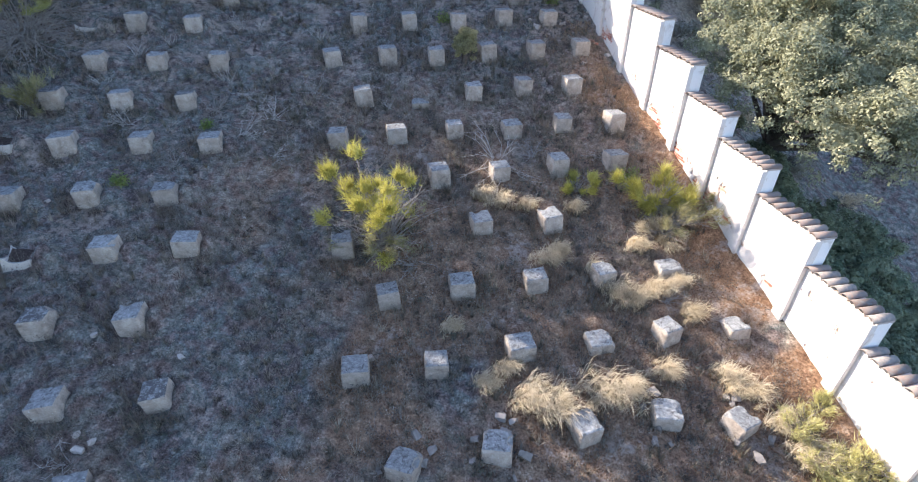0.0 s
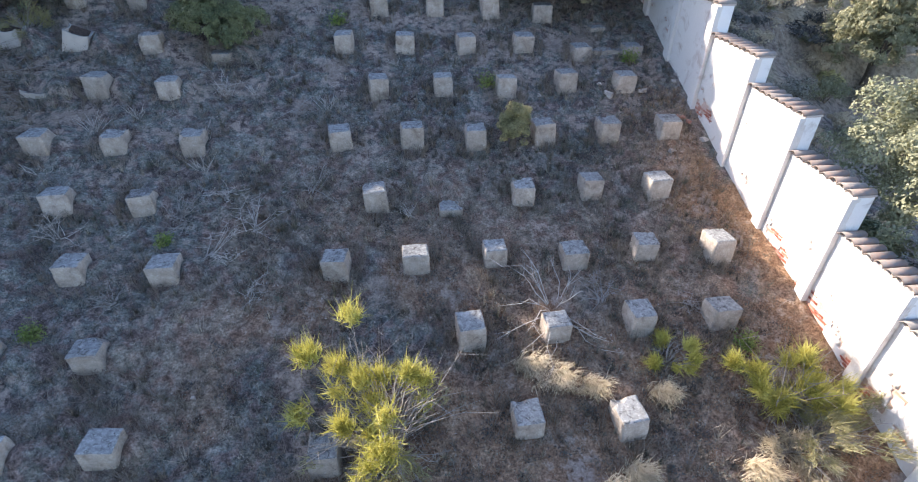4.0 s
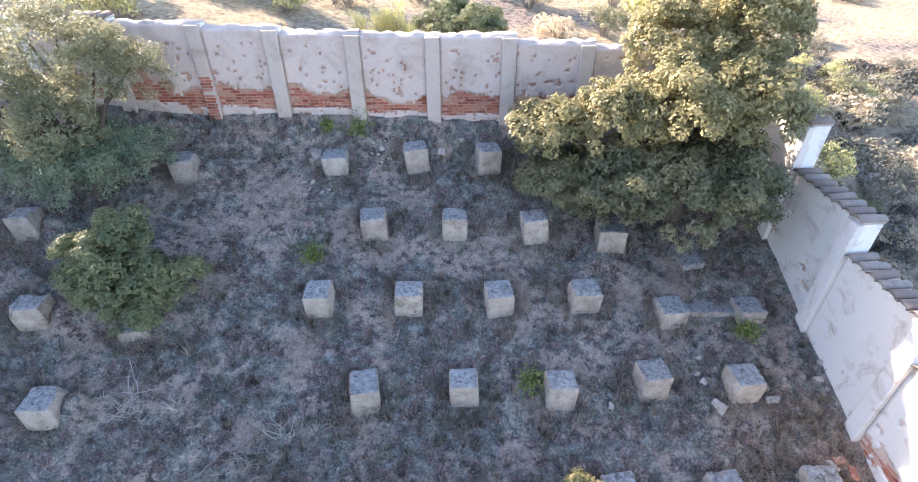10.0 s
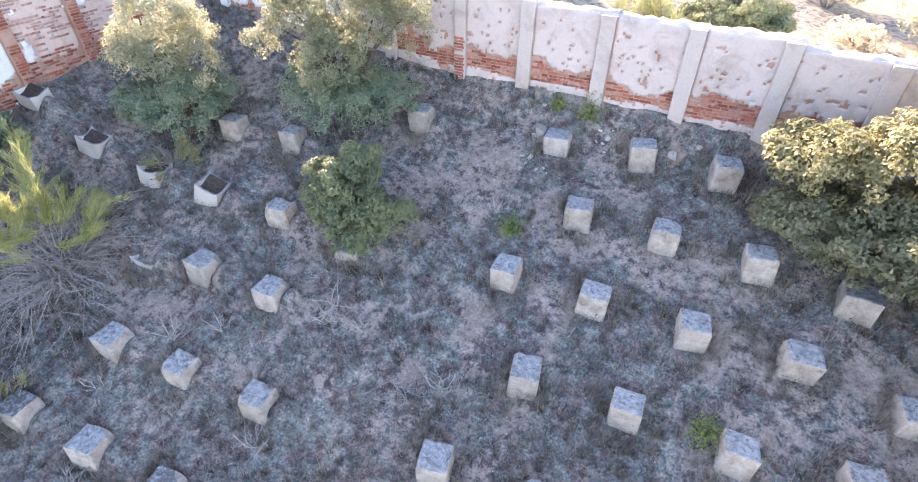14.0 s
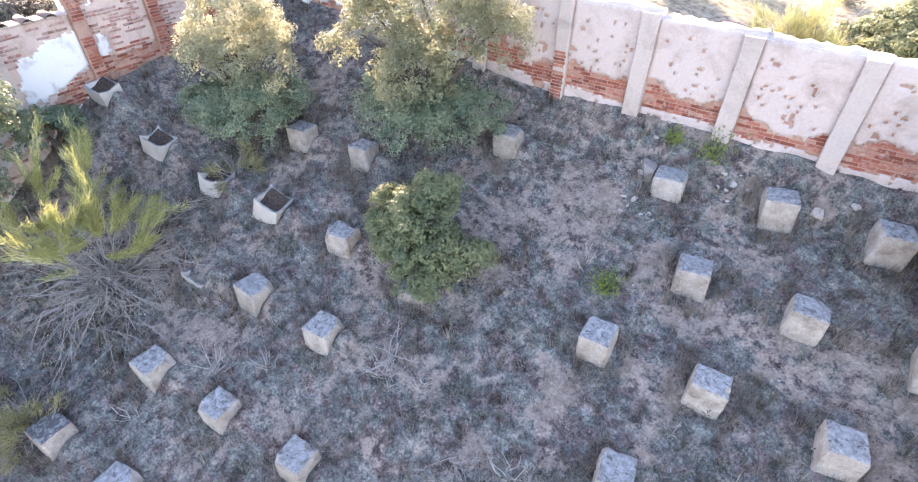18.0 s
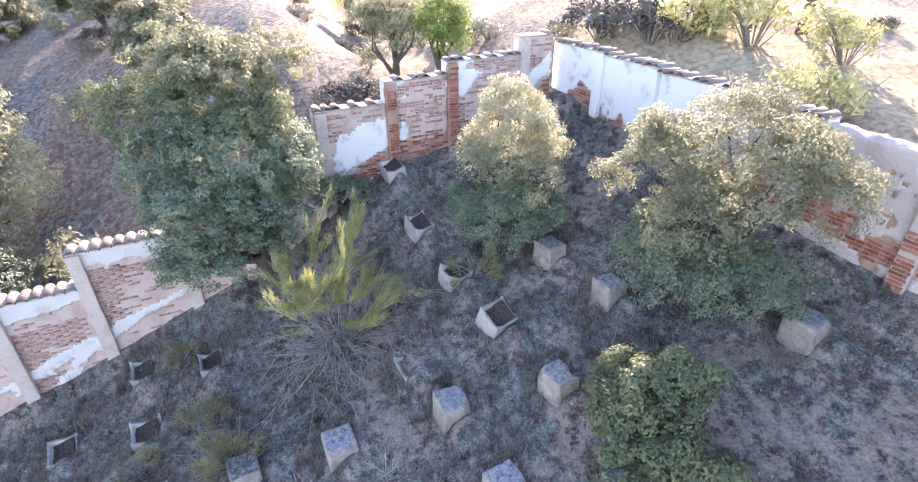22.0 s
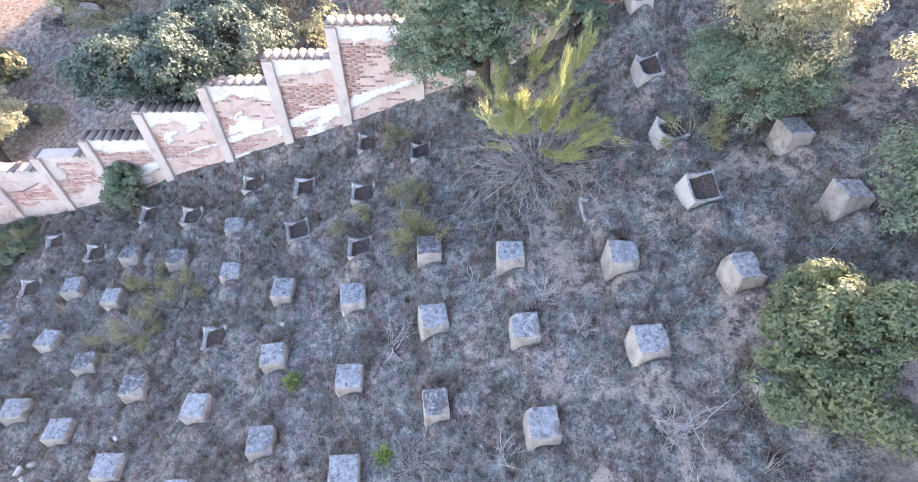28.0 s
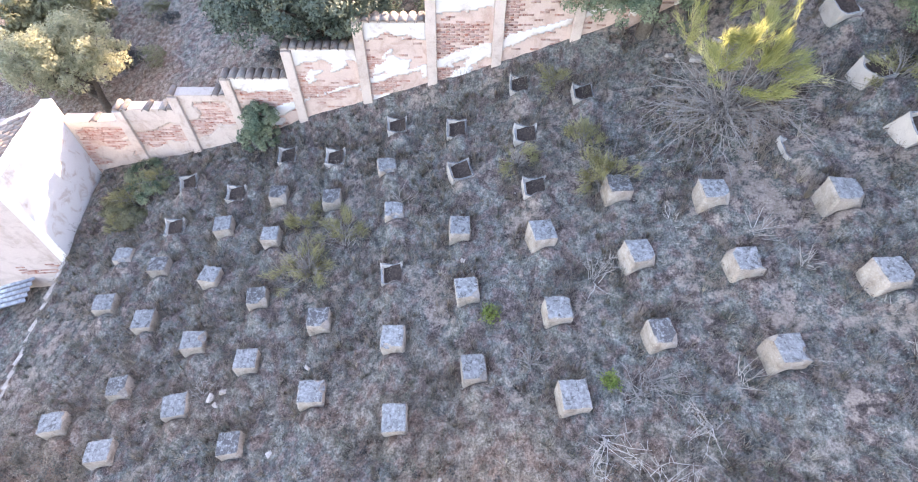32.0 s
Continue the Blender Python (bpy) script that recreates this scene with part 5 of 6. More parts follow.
oak("holm_oak", 12.9, 24.6, [(0.0, 0.0, 2.2, 1.9, 1.9, 1.7), (-0.9, -0.7, 1.8, 1.2, 1.2, 1.2), (0.9, 0.3, 2.7, 1.3, 1.3, 1.2)], 800, PALE_OAK, "rounded sunlit holm oak on the slope below", seed=21, size=0.06, spread=0.17)
oak("holm_oak", -16.4, 5.6, [(0.0, 0.0, 2.2, 1.5, 1.6, 1.3), (0.2, 1.6, 2.6, 1.3, 1.3, 1.1), (0.3, -1.4, 1.9, 1.2, 1.3, 1.1), (0.5, 0.2, 1.4, 1.2, 1.8, 0.9), (1.0, -1.7, 1.9, 1.0, 1.2, 0.9), (1.1, 0.8, 2.0, 1.0, 1.3, 0.9), (1.9, -0.5, 2.7, 0.85, 0.9, 0.75), (2.0, 0.9, 2.9, 0.8, 0.9, 0.75), (1.8, -1.7, 2.3, 0.7, 0.8, 0.6)], 1700, SHADE_OAK, "holm oak hanging over the wall top, in a shaded leaf tone", seed=11, size=0.05, spread=0.19)
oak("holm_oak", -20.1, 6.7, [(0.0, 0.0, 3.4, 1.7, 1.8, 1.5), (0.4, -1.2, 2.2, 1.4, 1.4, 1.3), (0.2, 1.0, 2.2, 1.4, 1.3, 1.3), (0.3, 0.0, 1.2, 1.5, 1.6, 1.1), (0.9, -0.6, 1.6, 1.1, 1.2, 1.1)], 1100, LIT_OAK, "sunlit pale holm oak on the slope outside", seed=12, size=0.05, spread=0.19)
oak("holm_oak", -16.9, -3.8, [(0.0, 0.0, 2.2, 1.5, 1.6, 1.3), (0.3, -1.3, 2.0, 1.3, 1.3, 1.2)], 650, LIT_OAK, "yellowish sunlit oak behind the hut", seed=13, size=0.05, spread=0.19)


for k, (x, y, r) in enumerate(((8.3, 12.6, 0.8), (8.2, 10.2, 0.7), (8.6, 13.9, 0.8), (7.9, 15.6, 0.7), (8.4, 8.3, 0.6), (8.9, 11.4, 0.9), (9.8, 10.3, 1.0), (8.9, 9.3, 0.8), (10.3, 11.9, 1.1), (10.2, 8.6, 0.9), (9.2, 7.6, 0.8), (10.9, 9.6, 1.0), (10.5, 6.6, 0.8), (9.3, 5.9, 0.6))):
    oak("oak_shrub", x, y, [(0.0, 0.0, r * 0.6, r, r * 0.9, r * 0.6), (r * 0.5, -r * 0.5, r * 0.5, r * 0.7, r * 0.7, r * 0.5)], 260, GREEN_OAK, "dark shaded undergrowth outside the white wall", seed=620 + k, size=0.042, category="shrub", spread=0.13)

# ---- yellow broom ----
def broom(x, y, size, label, seed, n=60, clumps=14, tilt=(0.0, 0.0), mat=None, rise=1.0, long=0.11, feather=False):
    """Thin bare stems with dense bright sprays at some of their ends."""
    rng = np.random.default_rng(seed)
    root = tagged(new("broom_bush"), label, "shrub")
    root.location = (x, y, gz(x, y))
    stems, ends = [], []
    for k in range(n):
        a, s = rng.uniform(0, 2 * math.pi), rng.uniform(0.2, 1.0)
        d = Vector((math.cos(a) * s + tilt[0], math.sin(a) * s + tilt[1], rise * rng.uniform(0.2, 1.0)))
        l = size * rng.uniform(0.6, 1.05)
        p1 = d * (l * 0.5) + Vector((rng.normal(), rng.normal(), abs(rng.normal()))) * 0.05 * size
        p2 = d * l + Vector((rng.normal(), rng.normal(), -abs(rng.normal()))) * 0.09 * size
        stems.append([((0, 0, -0.05), 0.014), (p1, 0.009), (p2, 0.003)])
        for j in range(3):
            q = p1.lerp(p2, rng.uniform(0.1, 0.9))
            e = q + Vector((rng.normal(), rng.normal(), abs(rng.normal()))) * 0.14 * size
            stems.append([(q, 0.005), (e, 0.002)])
        ends.append((p1, p2))
    v, f = tubes(stems, 3)
    part("branchwork", mesh_from("branchwork", v, f, BROOM_TWIG), root, "bare grey stems")
    feet, way = [], []
    for k in range(clumps):
        p1, p2 = ends[k % len(ends)]
        c = p1.lerp(p2, rng.uniform(0.55, 1.05))
        w = (p2 - p1).normalized()
        m = int((44 if feather else 120) * rng.uniform(0.3, 1.5))
        if feather:
            along = rng.uniform(0.55, 1.05, (m, 1))
            feet.append(np.array(p1) * (1 - along) + np.array(p2) * along + rng.normal(size=(m, 3)) * 0.06)
            way.append(np.repeat(np.array([w * 1.0 + Vector((0, 0, 0.3))]), m, 0))
            continue
        feet.append(np.array(c) + rng.normal(size=(m, 3)) * np.array([0.058, 0.058, 0.045]) * size ** 0.6 * rng.uniform(0.6, 1.3))
        way.append(np.repeat(np.array([w * 0.7 + Vector((0, 0, 0.5))]), m, 0))
    b, d = np.concatenate(feet), np.concatenate(way)
    b, d = np.repeat(b, 4, 0), np.repeat(d, 4, 0)
    d = d + rng.normal(size=d.shape) * (0.5 if feather else 0.75)
    tip = b + d * long * size ** 0.5 * rng.uniform(0.6, 1.4, len(b))[:, None]
    side = np.cross(d, rng.normal(size=b.shape))
    side = side / np.linalg.norm(side, axis=1)[:, None] * (0.006 if feather else 0.009)
    v = np.stack([b - side, b + side, tip], 1).reshape(-1, 3)
    part("foliage", mesh_from("foliage", v, np.arange(len(v)).reshape(-1, 3), mat or BROOM), root, "yellow-green flowering sprays")
    return root


broom(-1.65, 10.0, 1.6, "straggly yellow broom bush with bare twigs", 1, 90, 21, rise=1.4, long=0.09)
# olive second foliage paints the shade low in the yellow broom
broom(-1.75, 9.8, 1.1, "lower foliage of the broom bush in a shaded olive tone", 41, 50, 14, mat=OLIVE_BROOM, feather=True)
broom(4.95, 11.25, 1.15, "bright yellow broom bush near the wall", 2, 46, 16, tilt=(0.1, 0.1))
broom(5.3, 10.75, 1.15, "dry olive undergrowth below the yellow broom", 42, 60, 30, mat=OLIVE_BROOM, feather=True, rise=0.7)
broom(5.0, 10.5, 0.9, "straw-coloured dry undergrowth below the yellow broom", 43, 44, 20, mat=STRAW, feather=True, rise=0.6)
broom(-4.2, 25.5, 1.15, "tall pale yellow broom behind the wall", 31, 110, 60, mat=PALE_BROOM, rise=1.2, feather=True)
broom(-3.5, 25.2, 0.9, "pale yellow broom behind the wall", 32, 80, 44, mat=PALE_BROOM, rise=1.2, feather=True)
for k, (x, y, r) in enumerate(((6.75, 5.3, 0.5), (7.0, 4.6, 0.6), (6.45, 4.7, 0.45), (7.2, 3.9, 0.6))):
    broom(x, y, r, "pale olive weeds at the foot of the white wall", 51 + k, 40, 18, mat=OLIVE_BROOM if k % 2 else PALE_BROOM, feather=True)
for k, (x, y, r) in enumerate(((6.35, 5.9, 0.45), (6.5, 5.3, 0.5), (6.9, 6.3, 0.4), (7.1, 5.2, 0.6))):
    broom(x, y, r, "pale yellow-green weeds in the sun by the white wall", 61 + k, 40, 18, mat=PALE_BROOM, feather=True)
broom(3.1, 11.8, 0.55, "small yellow-green broom beside a block", 12, 20, 8)
def tall_broom(x, y, label, seed):
    """Arching grey stems that sweep to the east, the outer ones bare, the rest tipped with narrow sprays."""
    rng = np.random.default_rng(seed)
    root = tagged(new("broom_bush"), label, "shrub")
    root.location = (x, y, gz(x, y))
    stems, feet, way = [], [], []
    for k in range(120):
        bare = k % 7 > 0
        a = rng.uniform(-2.6, 1.9) if bare else rng.uniform(0.0, 6.28)
        r = rng.uniform(0.4, 1.9) if bare else rng.uniform(0.3, 1.35)
        foot = Vector((rng.normal() * 0.16, rng.normal() * 0.16, -0.05))
        tip = Vector((r * math.cos(a), r * math.sin(a), rng.uniform(0.05, 1.0) if bare else rng.uniform(0.9, 2.3) - 0.2 * r))
        tip.z += gz(x + tip.x, y + tip.y) - gz(x, y) if bare else 0.0
        knee = tip * 0.5 + Vector((0, 0, 0.55 if bare else 0.25))
        path = []
        for j in range(6):
            s = j / 5
            p = foot * (1 - s) ** 2 + knee * (2 * s * (1 - s)) + tip * s * s
            path.append((p + Vector((rng.normal(), rng.normal(), rng.normal())) * 0.17 * s, 0.016 * (1 - 0.7 * s)))
        stems.append(path)
        for j in range(5 if bare else 7):
            g = rng.integers(2, 5) if bare else 4
            q = path[g][0].lerp(path[g + 1][0], rng.uniform(0, 1))
            w = (path[g + 1][0] - path[g][0]).normalized() + Vector((rng.normal(), rng.normal(), rng.normal() * 0.7)) * 0.35
            e = q + w * rng.uniform(0.15, 0.55)
            stems.append([(q, 0.006), (e, 0.002)])
            if not bare and rng.random() < 0.75:
                m = int(rng.uniform(90, 240))
                t = rng.uniform(0.1, 1.4, (m, 1))
                feet.append(np.array(q) * (1 - t) + np.array(e) * t + rng.normal(size=(m, 3)) * 0.035)
                way.append(np.repeat(np.array([w.normalized() + Vector((0, 0, 0.2))]), m, 0))
    v, f = tubes(stems, 3)
    part("branchwork", mesh_from("branchwork", v, f, BROOM_TWIG), root, "bare grey arching stems")
    b, d = np.concatenate(feet), np.concatenate(way)
    d = d + rng.normal(size=d.shape) * 0.4
    tip = b + d * 0.12 * rng.uniform(0.5, 1.3, len(b))[:, None]
    side = np.cross(d, rng.normal(size=b.shape))
    side = side / np.linalg.norm(side, axis=1)[:, None] * 0.006
    # one foliage split by noise into painted sunlit and shaded colours
    sunny = fractal(b[:, 0] * 2.2 + 3, b[:, 1] * 2.2 + b[:, 2] * 1.3, 121, 2) > 0.66
    for on, skin, note in ((sunny, PALE_BROOM, "sprays in a sunlit yellow tone"), (~sunny, SHADE_BROOM, "sprays in a shaded olive-green tone")):
        v = np.stack([(b - side)[on], (b + side)[on], tip[on]], 1).reshape(-1, 3)
        part("foliage", mesh_from("foliage", v, np.arange(len(v)).reshape(-1, 3), skin), root, note)


tall_broom(-12.1, 15.2, "tall leaning broom with sunlit yellow tips and bare grey branches", 3)
broom(-10.9, 13.0, 0.85, "thin green broom beside a block", 4, 40, 16, mat=OLIVE_BROOM, feather=True)
broom(-11.9, 12.6, 0.7, "low olive broom on the slope", 14, 30, 12, mat=OLIVE_BROOM, feather=True)
broom(-11.7, 11.2, 0.6, "low olive broom on the slope", 24, 26, 10, mat=OLIVE_BROOM, feather=True)
broom(-9.3, 6.6, 1.0, "sparse green broom among the blocks", 5, 60, 22, mat=OLIVE_BROOM, feather=True)
broom(-10.2, 7.2, 0.7, "sparse green broom among the blocks", 25, 34, 12, mat=OLIVE_BROOM, feather=True)
broom(-10.6, 6.2, 0.55, "small yellow-green broom tuft", 15, 24, 10, mat=OLIVE_BROOM, feather=True)
broom(-12.1, 18.0, 0.7, "young green broom beside a block", 6, 34, 14, mat=OLIVE_BROOM, feather=True)
broom(-14.0, 11.9, 0.6, "weedy green broom at the wall foot", 16, 30, 10, mat=OLIVE_BROOM, feather=True)
broom(-11.9, 0.2, 0.6, "weedy green broom below the hut wall", 17, 30, 12, mat=OLIVE_BROOM, feather=True)
broom(-12.5, 0.9, 0.6, "weedy green broom below the hut wall", 18, 30, 12, mat=OLIVE_BROOM, feather=True)
broom(-11.0, 0.3, 0.5, "weedy green broom below the hut wall", 19, 30, 12, mat=OLIVE_BROOM, feather=True)


# ---- small green sprouts ----
def sprout(x, y, size, label, seed, mat=None):
    rng = np.random.default_rng(seed)
    root = tagged(new("green_sprout"), label, "plant")
    root.location = (x, y, gz(x, y))
    st = [[((0, 0, -0.03), 0.006), ((rng.normal() * 0.2 * size, rng.normal() * 0.2 * size, size * rng.uniform(0.5, 1.0)), 0.002)] for k in range(14)]
    v, f = tubes(st, 3)
    part("branchwork", mesh_from("branchwork", v, f, BARK), root)
    pts = rng.normal(size=(420, 3)) * np.array([0.26, 0.26, 0.26]) * size
    pts[:, 2] = np.abs(pts[:, 2]) * 1.3 + 0.1 * size
    v, f = leaf_blades(rng, pts, 0.035, 0.6, 0.4)
    part("foliage", mesh_from("foliage", v, f, mat or SPROUT), root)


for k, (x, y, s) in enumerate([(-4.42, 22.92, 0.6), (-5.1, 22.88, 0.35), (-4.72, 20.2, 0.45), (-0.45, 18.55, 0.5), (3.35, 19.9, 0.45), (-6.62, 13.01, 0.28), (4.6, 12.2, 0.4), (0.25, 15.4, 0.5), (-8.0, 10.9, 0.35)]):
    sprout(x, y, s, "fresh green sapling on dry soil" if s > 0.4 else "small green weed on dry soil", 40 + k, SAGE if k == 7 else SPROUT)


# ---- dead brushwood ----
def brush(x, y, size, seed, n=13):
    """A collapsed dead shrub: bent branches from a loose foot, most of them lying low."""
    rng = np.random.default_rng(seed)
    paths = []
    drift = rng.uniform(0, 6.28)
    for k in range(n):
        a = drift + rng.normal() * (1.8 if k % 4 == 0 else 0.7)
        l = size * rng.uniform(0.4, 0.9)
        o = Vector((rng.normal() * 0.07 * size, rng.normal() * 0.07 * size, 0))
        path, p, r = [], o, 0.011
        for j in range(5):
            h = gz(x + p.x, y + p.y) - gz(x, y) + 0.03 + size * (0.1 + 0.3 * (k % 4) / 3) * (j / 4) * rng.uniform(0.8, 1.1)
            path.append((Vector((p.x, p.y, h)), r))
            a += rng.normal() * 0.24
            p = p + Vector((math.cos(a), math.sin(a), 0)) * l / 4
            r *= 0.72
        paths.append(path)
        for j in range(4):
            o2 = path[rng.integers(1, 4)][0].lerp(path[4][0], rng.uniform(0, 0.8))
            paths.append([(o2, 0.006), (o2 + Vector((rng.normal(), rng.normal(), abs(rng.normal()) * 0.5)) * 0.15 * size, 0.002)])
    v, f = tubes(paths, 3)
    ob = tagged(new("dead_brushwood", mesh_from("dead_brushwood", v, f, BROOM_TWIG if seed % 2 else BLEACHED)), "dead bleached shrub with bare tangled twigs", "dead shrub", "dead shrubs on the slope")
    ob.location = (x, y, gz(x, y) + 0.02)


for k, (x, y, s) in enumerate([(-5.0, 13.6, 0.85), (-4.1, 14.7, 0.85), (-5.9, 14.4, 0.65), (-6.4, 13.5, 0.6), (-4.7, 12.3, 0.55), (-6.6, 13.6, 0.8), (-6.9, 17.4, 0.7), (3.7, 13.0, 0.6), (-8.6, 12.8, 0.7), (-5.1, 16.9, 0.7), (-1.5, 9.9, 0.9), (-7.0, 11.7, 0.5), (-5.7, 12.9, 0.9), (2.0, 12.9, 0.7), (-6.4, 4.9, 0.5), (4.6, 8.6, 0.6), (-2.4, 10.1, 0.7), (-1.0, 9.3, 0.8)]):
    brush(x, y, s, 70 + k)


# ---- a dead shrub that lies open like a star ----
def dead_star(x, y, size, seed, n=34):
    rng = np.random.default_rng(seed)
    paths = []
    for k in range(n):
        a, l = 2 * math.pi * k / n + rng.normal() * 0.4, size * rng.uniform(0.5, 1.1)
        rise = rng.uniform(0.12, 0.7)
        path = []
        for j in range(5):
            q = j / 4
            a += rng.normal() * 0.11
            p = Vector((math.cos(a) * l * q, math.sin(a) * l * q, 0))
            p.z = gz(x + p.x, y + p.y) - gz(x, y) + 0.04 + size * rise * math.sin(q * 1.9) * 0.6
            path.append((p, 0.012 * (1 - 0.75 * q)))
        paths.append(path)
        for j in range(3):
            o = path[rng.integers(2, 5)][0]
            w = (path[4][0] - path[1][0]).normalized() + Vector((rng.normal(), rng.normal(), rng.normal() * 0.5)) * 0.45
            paths.append([(o, 0.006), (o + w * 0.22 * size, 0.002)])
    v, f = tubes(paths, 4)
    ob = tagged(new("dead_brushwood", mesh_from("dead_brushwood", v, f, BLEACHED)), "dead bleached shrub with branches spread like a star", "dead shrub", "dead shrubs on the slope")
    ob.location = (x, y, gz(x, y) + 0.02)


dead_star(1.04, 12.54, 1.2, 601, 17)


# ---- upright fans of dead sticks ----
def dead_weed(x, y, size, seed):
    rng = np.random.default_rng(seed)
    root = tagged(new("dead_weed"), "upright dead weed with bleached stems", "dead weed", "dead weeds on the slope")
    root.location = (x, y, gz(x, y))
    for k in range(13):
        a, l = rng.uniform(0, 6.28), size * rng.uniform(0.5, 1.1)
        w = Vector((math.cos(a) * 0.55, math.sin(a) * 0.55, rng.uniform(0.5, 1.0)))
        o = Vector((rng.normal() * 0.05, rng.normal() * 0.05, -0.04))
        mid = o + w * l * 0.5 + Vector((rng.normal(), rng.normal(), 0)) * 0.03
        v, f = tubes([[(o, 0.009), (mid, 0.007), (o + w * l, 0.003)], [(mid, 0.005), (mid + w * l * 0.35 + Vector((rng.normal(), rng.normal(), 0)) * 0.1 * size, 0.002)]], 3)
        part("stem", mesh_from("stem", v, f, BLEACHED), root)


for k, (x, y, s) in enumerate(((-6.82, 17.18, 0.6), (-6.2, 17.41, 0.35), (-4.37, 17.2, 0.5), (-2.91, 18.99, 0.3), (-7.67, 16.97, 0.4), (-5.28, 20.41, 0.4), (-9.76, 14.18, 0.4), (-11.06, 12.61, 0.4), (-11.08, 8.53, 0.6), (-9.95, 7.31, 0.7), (-9.83, 9.93, 0.6), (-9.23, 15.48, 0.6), (-6.61, 14.95, 0.5), (-8.57, 16.08, 0.5), (-6.91, 15.69, 0.5), (-2.0, 14.47, 0.4))):
    dead_weed(x, y, s, 500 + k)


# ---- scrub outside the walls ----
def scrub_bush(seed, mat, label, wide=0.7, tall=0.6, leaf=0.043, n=120):
    """A low uneven bush, built once and copied over the slopes."""
    rng = np.random.default_rng(seed)
    root = tagged(new("scrub_bush"), label, "shrub", "scrub outside the walls")
    st = []
    for k in range(16):
        a = rng.uniform(0, 6.28)
        e = Vector((math.cos(a) * wide * rng.uniform(0.3, 0.9), math.sin(a) * wide * rng.uniform(0.3, 0.9), tall * rng.uniform(0.5, 1.1)))
        st.append([((0, 0, -0.1), 0.018), (e * 0.5 + Vector((0, 0, 0.05)), 0.012), (e, 0.004)])
    v, f = tubes(st, 3)
    part("branchwork", mesh_from("branchwork", v, f, DEADWOOD), root)
    blobs = [(rng.normal() * wide * 0.4, rng.normal() * wide * 0.4, tall * rng.uniform(0.35, 0.7), wide * 0.6, wide * 0.6, tall * 0.5) for k in range(5)]
    pts, ways = crown_points(rng, blobs, int(n * 0.7), 16, 0.09, 0)
    pts[:, 2] = np.maximum(pts[:, 2], 0.02)
    v, f = leaf_blades(rng, pts, leaf * 1.18, 0.5, 0.4, ways)
    me = mesh_from("foliage", v, f, mat)
    tone = me.attributes.new("tone", "FLOAT", "POINT")
    tone.data.foreach_set("value", np.repeat(rng.uniform(0.05, 0.55, len(pts) // 16), 16 * 3).astype(np.float32))
    part("foliage", me, root)
    return root


BUSHES = [scrub_bush(201, SAGE, "low grey-green scrub bush on the slope"), scrub_bush(202, PALE_OAK, "pale olive scrub bush on the slope", 0.8, 0.8, 0.045, 150),
          scrub_bush(203, THYME, "dry brown thorny scrub on the slope", 0.8, 0.45), scrub_bush(204, PALE_BROOM, "bright yellow-green clump of wild broom", 0.7, 0.75, 0.043, 130),
          scrub_bush(205, STRAW, "dry bush of straw-coloured stems", 0.75, 0.5), scrub_bush(206, OAK_LEAF, "dark evergreen scrub oak on bright soil", 0.9, 1.0, 0.045, 180)]
bush_rng = random.Random(31)
used_bush = set()


def put_bush(k, x, y, s):
    m = pose(x, y, gz(x, y) - 0.04, 0, 0, bush_rng.uniform(0, 360))
    if k not in used_bush:
        used_bush.add(k)
        BUSHES[k].matrix_world = m @ Matrix.Scale(s, 4)
    else:
        c = copy_thing(BUSHES[k], m)
        c.scale = (s, s, s)


for k in range(6):
    put_bush(k, (-6.3, 1.4, 8.4, -7.6, 9.0, -0.9)[k], (29.0, 29.2, 28.4, 27.4, 26.4, 31.5)[k], 1.0)
for k, x, y, s in ((3, -10.8, 25.0, 1.4), (5, -8.6, 28.8, 1.4), (3, -14.2, 26.2, 2.0), (3, -15.6, 25.0, 1.8), (2, -16.1, 24.6, 2.2), (3, -12.6, 27.4, 1.5), (2, -17.6, 24.0, 1.8),
                   (5, 2.0, 32.7, 1.2), (3, 2.6, 31.0, 1.3), (5, -17.0, 10.6, 1.5), (3, -17.3, 11.8, 1.4), (1, -17.8, 19.4, 1.5), (3, -17.6, 18.2, 1.2), (2, -18.4, 16.6, 1.6), (0, 8.2, 24.8, 1.2), (4, 9.2, 26.2, 1.4), (2, 6.6, 23.4, 1.2), (0, 7.4, 25.4, 1.2), (2, 10.3, 25.2, 1.2), (0, 10.6, 27.4, 1.3), (4, 8.6, 28.2, 1.4), (1, 12.2, 28.6, 1.1), (0, 9.8, 29.6, 1.2), (2, 11.8, 31.4, 1.4), (3, 6.2, 25.0, 0.6)):
    put_bush(k, x, y, s)


def field(n, lo, hi, kinds, small, large):
    for i in range(n):
        x, y = bush_rng.uniform(lo[0], hi[0]), bush_rng.uniform(lo[1], hi[1])
        if x > west_wall_x(y) - 1.2 and x < east_wall_x(y) + 0.9 and y < north_wall_y(x) + 0.9 and y > -3:
            continue
        put_bush(bush_rng.choice(kinds), x, y, bush_rng.uniform(small, large))


field(42, (-22, 25), (16, 48), (0, 1, 2, 2, 3, 4, 4), 0.5, 1.3)
field(34, (5, 8), (17, 32), (0, 0, 0, 2, 2, 4), 0.4, 0.9)
field(125, (4, 21), (16, 34), (1, 2, 2, 3, 4, 4, 0, 0, 0), 0.4, 1.0)
